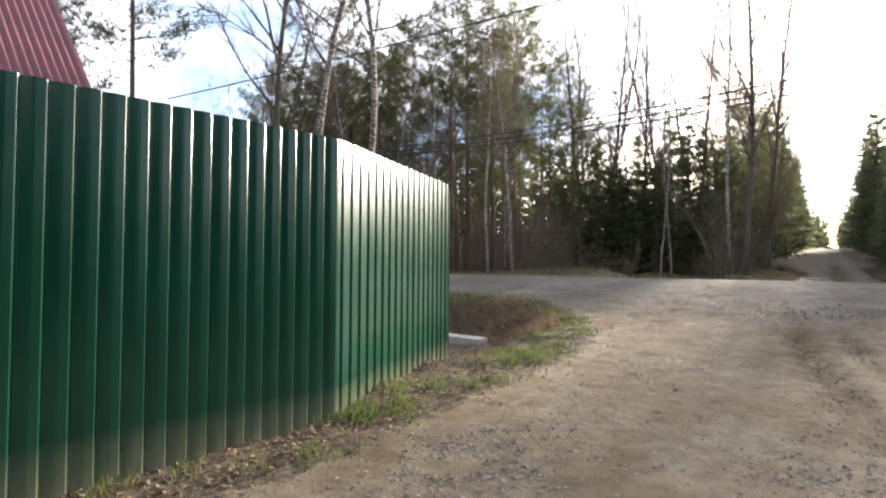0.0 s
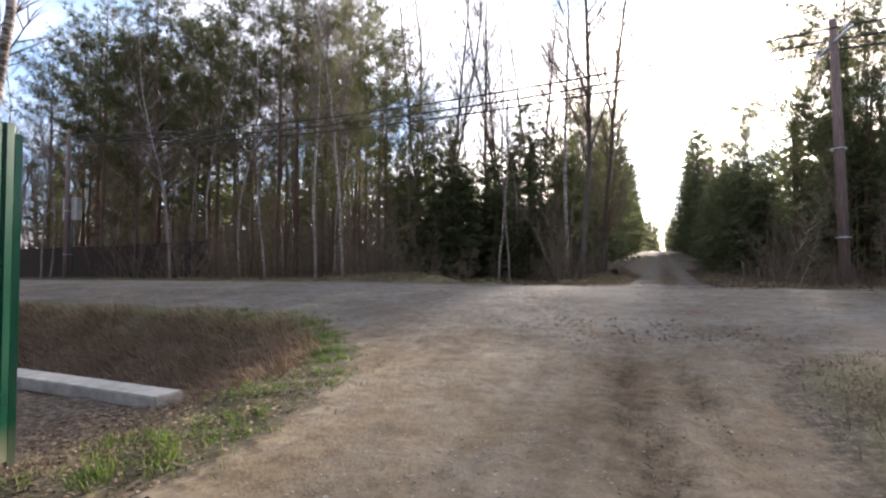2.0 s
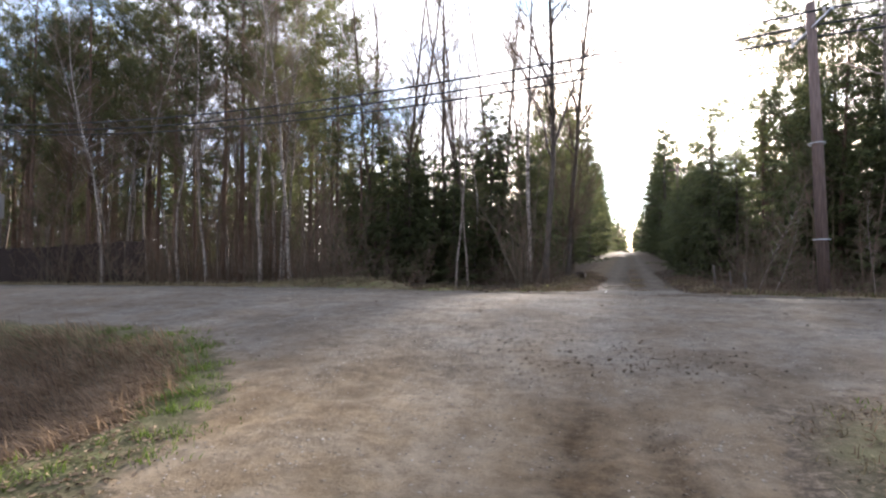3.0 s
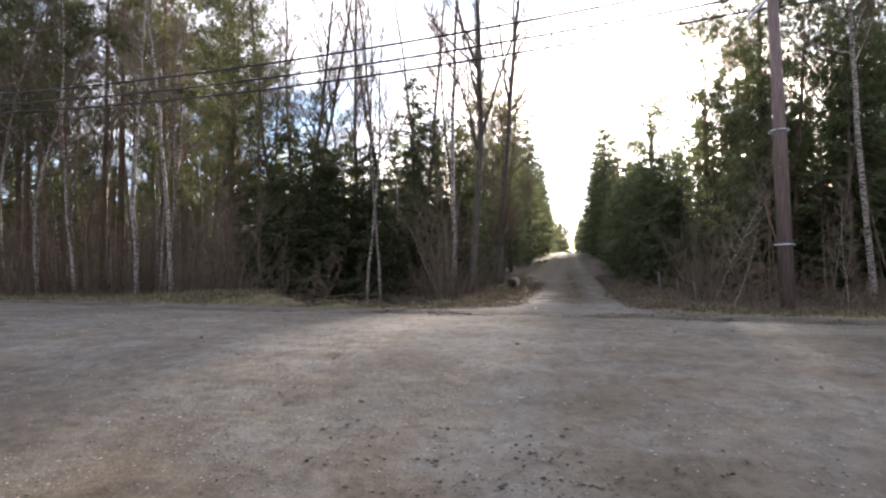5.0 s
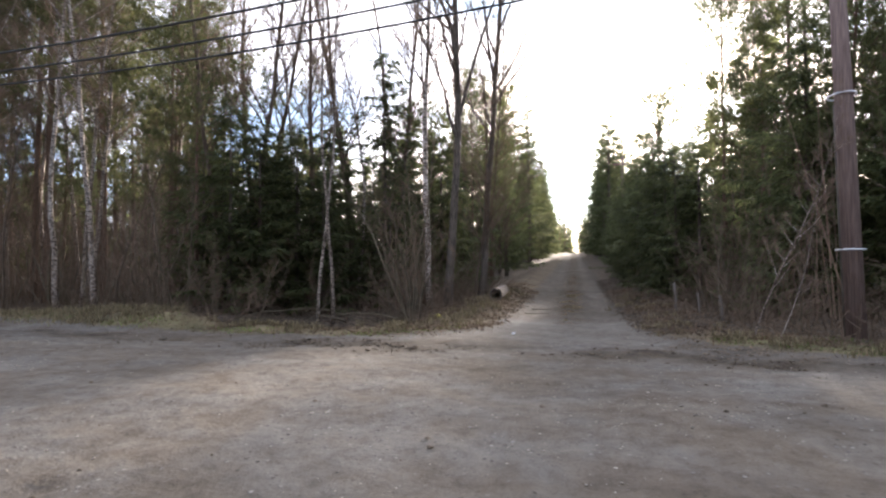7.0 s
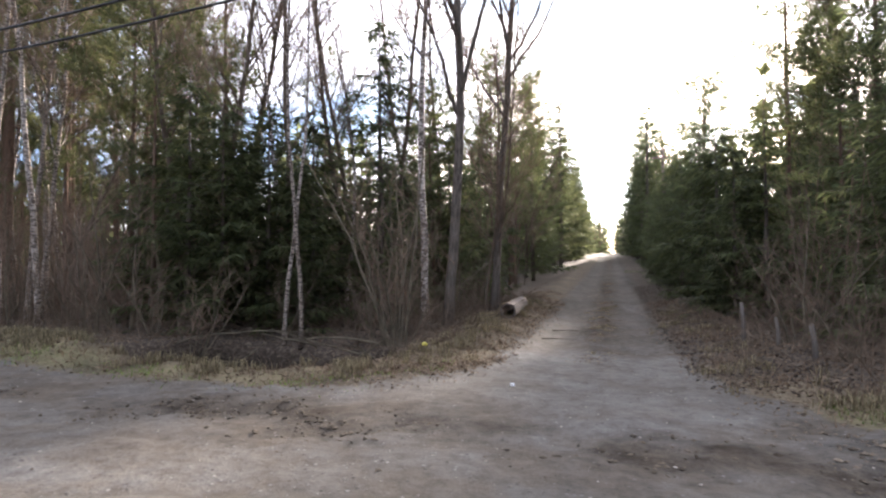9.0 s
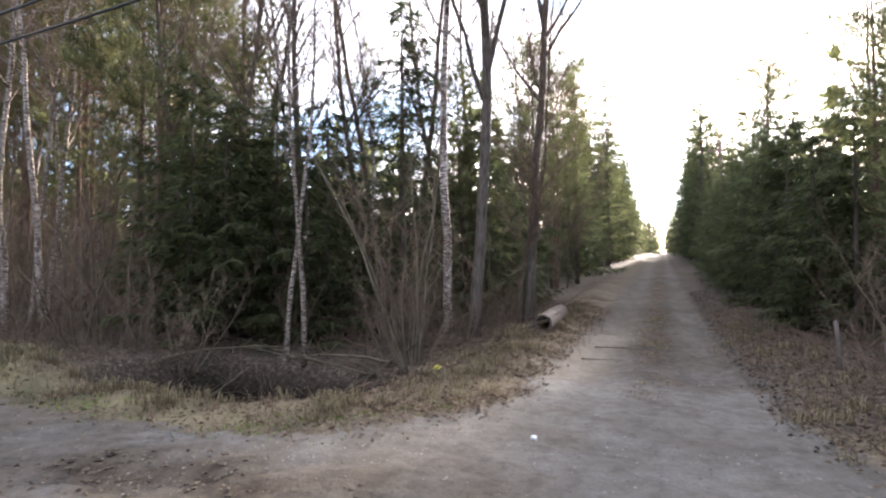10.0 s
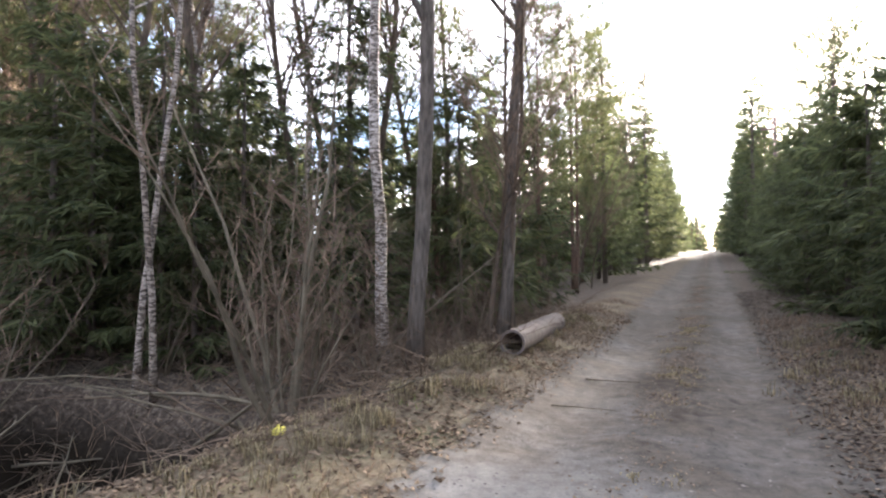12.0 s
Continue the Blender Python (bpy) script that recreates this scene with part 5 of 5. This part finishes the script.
stone_stuff("soil_clods", 1500, (-6, 4, 16.2, 18.6), lambda x, y, d: np.exp(-((y - far_edge(x) + 0.8) / 0.4) ** 2) * np.clip(wobble(x, y, 1.4, 4.0) + 0.2, 0, 1), 37, "dark soil clods along the muddy wheel marks", 0.006, 0.034, CLOD)
stone_stuff("soil_clods", 900, (1.3, 4.2, 16.8, 19.4), lambda x, y, d: np.exp(-((x - 2.4) / 0.9) ** 2 - ((y - 18.1) / 0.6) ** 2) * np.clip(0.4 + wobble(x, y, 2.8, 3.0), 0, 1), 38, "dark soil clods and debris at the track's mouth", 0.006, 0.030, CLOD)
stone_stuff("soil_clods", 420, (-8, 6, 10, 17), lambda x, y, d: 0.05 + 0.5 * np.clip(wobble(x, y, 0.8, 2.0) - 0.3, 0, 1), 39, "dark soil clods scattered on the crossing road", 0.006, 0.028, CLOD)
grass_stuff("green_grass", 2200, (2.2, 5.2, 17.6, 19.6), lambda x, y, d: sstep(0.1, 0.4, d) * np.clip(0.3 + wobble(x, y, 2.7, 4.0), 0, 1), 52, GRASS, "short green grass beside the track's mouth", 0.02, 0.09, 0.008, 1.6)

def tuft_stuff(name, clumps, blades, box, weight, seed, mat, label, lo, hi):
    """Bent blades in clumps."""
    cx, cy, cz, r = scatter(clumps, *box, weight, seed)
    g = Geo()
    for x, y in zip(cx, cy):
        size = r.uniform(0.6, 1.3)
        for _ in range(blades):
            a, h = r.uniform(0, 6.283), r.uniform(lo, hi) * size
            px, py = x + r.normal(0, 0.05), y + r.normal(0, 0.05)
            p = Vector((px, py, height(px, py) - 0.01))
            out = Vector((math.cos(a), math.sin(a), 0)) * r.uniform(0.2, 0.9) * h
            mid = p + out * 0.35 + Vector((0, 0, h * 0.6))
            tip = p + out + Vector((0, 0, h * r.uniform(0.3, 0.8)))
            w = Vector((-math.sin(a), math.cos(a), 0)) * 0.004
            i = len(g.v)
            g.v += [tuple(p - w), tuple(p + w), tuple(mid + w), tuple(mid - w), tuple(tip)]
            g.f += [(i, i + 1, i + 2, i + 3), (i + 3, i + 2, i + 4)]
    tagged(new(name, g.mesh(name, mat)), label, "grass", kind="stuff")


tuft_stuff("straw_tufts", 620, 30, (-8.5, -0.9, 18.8, 30), lambda x, y, d: np.exp(-((d - 0.88) / 0.32) ** 2) * np.clip(0.3 + wobble(x, y, 2.6, 3.0), 0.02, 1), 61, STRAW, "straw-coloured dry grass tufts on the ditch edge", 0.06, 0.22)
tuft_stuff("straw_tufts", 160, 22, (1.2, 6, 17.5, 30), lambda x, y, d: np.exp(-((d - 0.6) / 0.4) ** 2) * np.clip(0.2 + wobble(x, y, 2.6, 3.0), 0.02, 1), 62, STRAW, "straw-coloured dry grass tufts beside the track", 0.05, 0.2)
tuft_stuff("straw_tufts", 300, 22, (-20, -7, 18.8, 25), lambda x, y, d: np.exp(-((d - 0.7) / 0.5) ** 2), 63, STRAW, "straw-coloured dry grass tufts along the road edge", 0.06, 0.24)


def brushwood(name, count, box, seed, label, rise):
    """Thin dead stems lying and arching over one another."""
    r = random.Random(seed)
    g = Geo()
    for _ in range(count):
        x, y = r.uniform(box[0], box[1]), r.uniform(box[2], box[3])
        if float(outside(x, y)) < 0.75:
            continue
        a, ln = r.uniform(0, 6.283), r.uniform(0.4, 1.7)
        pts = bent((x, y, height(x, y) - 0.02), (math.cos(a), math.sin(a), r.uniform(0.05, rise)), ln, 5, 0.22, -0.05, r)
        r0 = r.uniform(0.004, 0.010)
        g.tube(pts, [r0 * (1 - 0.15 * k) for k in range(6)], 3, False)
        for _ in range(4):
            k = r.randrange(1, 5)
            p = pts[k].lerp(pts[k + 1], r.random())
            g.spike(p, p + Vector((r.uniform(-0.4, 0.4), r.uniform(-0.4, 0.4), r.uniform(-0.05, 0.3))), r0 * 0.55)
    tagged(new(name, g.mesh(name, UNDERSTEM)), label, "brushwood", kind="stuff")


tuft_stuff("straw_tufts", 110, 26, (-0.3, 0.8, 21.8, 32), lambda x, y, d: np.exp(-((x - 0.25) / 0.2) ** 2) * np.clip(wobble(x, y, 1.6, 5.0) + 0.1, 0, 1), 67, STRAW, "short straw tufts between the wheel tracks", 0.02, 0.07)
brushwood("brushwood", 300, (-7.6, -2.2, 20.6, 24.4), 64, "tangle of thin dead stems over the ditch", 0.9)
brushwood("brushwood", 360, (-4.2, -1.3, 23.2, 31), 65, "dead brush heaped along the track's verge", 0.5)
brushwood("brushwood", 260, (2.0, 6.5, 18.8, 27), 66, "dead brush below the conifers", 0.8)

# ---- fallen branches, litter ----


def fallen_branch(x, y, turn, ln, r0, rise, label, seed):
    r = random.Random(seed)
    g = Geo()
    pts = bent((0, 0, r0), (1, 0, rise), ln, 7, 0.12, -0.02 if rise else 0.0, r)
    if not rise:
        pts = [Vector((p.x, p.y, r0)) for p in pts]
    g.tube(pts, [r0 * (1 - 0.11 * k) for k in range(8)], 6)
    for _ in range(int(ln * 4)):
        k = r.randrange(1, 7)
        p = pts[k].lerp(pts[k + 1], r.random())
        g.spike(p, p + Vector((r.uniform(0, 0.5), r.uniform(-0.4, 0.4), r.uniform(0, 0.3 if rise else 0.03))) * ln * 0.35, r0 * 0.4)
    ob = tagged(new("fallen_branch", g.mesh("fallen_branch", SHRUBBARK, True)), label, "branch", group="fallen branches")
    ob.matrix_world = pose(x, y, height(x, y), 0, 0, turn)


for i in range(44):
    fallen_branch(-7.0 + rng.random() * 4.2, 20.6 + rng.random() * 2.2, rng.uniform(-40, 220), rng.uniform(1.0, 2.4), rng.uniform(0.012, 0.03), rng.uniform(0.1, 0.5), "dead branch lying in the ditch", 700 + i)
fallen_branch(-5.0, 21.0, 30, 1.1, 0.035, 0.9, "broken grey branch leaning out of the ditch", 731)
fallen_branch(-3.4, 24.6, 45, 2.2, 0.03, 0.7, "thin dead trunk leaning against the forked tree", 732)
fallen_branch(-0.7, 25.0, -8, 0.6, 0.012, 0, "dark stick lying across the track", 733)
fallen_branch(-0.75, 23.6, 5, 0.6, 0.010, 0, "dark stick lying across the track", 734)
fallen_branch(1.5, 26.4, 0, 0.7, 0.014, 0, "dark stick lying at the track's edge", 735)
for i in range(10):
    fallen_branch(-3.3 + rng.random() * 1.2, 23.4 + rng.random() * 4.5, rng.uniform(0, 360), rng.uniform(0.5, 1.3), rng.uniform(0.008, 0.018), rng.uniform(0.0, 0.3), "dead branch lying on the verge", 740 + i)


def crumpled(name, x, y, size, mat, label, seed):
    r = random.Random(seed)
    bm = bmesh.new()
    bmesh.ops.create_icosphere(bm, subdivisions=2, radius=size)
    for v in bm.verts:
        v.co *= r.uniform(0.7, 1.15)
        v.co.z = v.co.z * 0.65 + size * 0.45
    me = bpy.data.meshes.new(name)
    bm.to_mesh(me)
    bm.free()
    me.materials.append(mat)
    ob = tagged(new(name, me), label, "litter")
    ob.matrix_world = pose(x, y, height(x, y))


crumpled("plastic_bag", -2.3, 21.6, 0.06, YELLOW, "crumpled yellow plastic bag on the dry grass", 1)
crumpled("paper_scrap", -0.55, 19.3, 0.028, LITTER, "small white paper scrap on the dirt", 2)
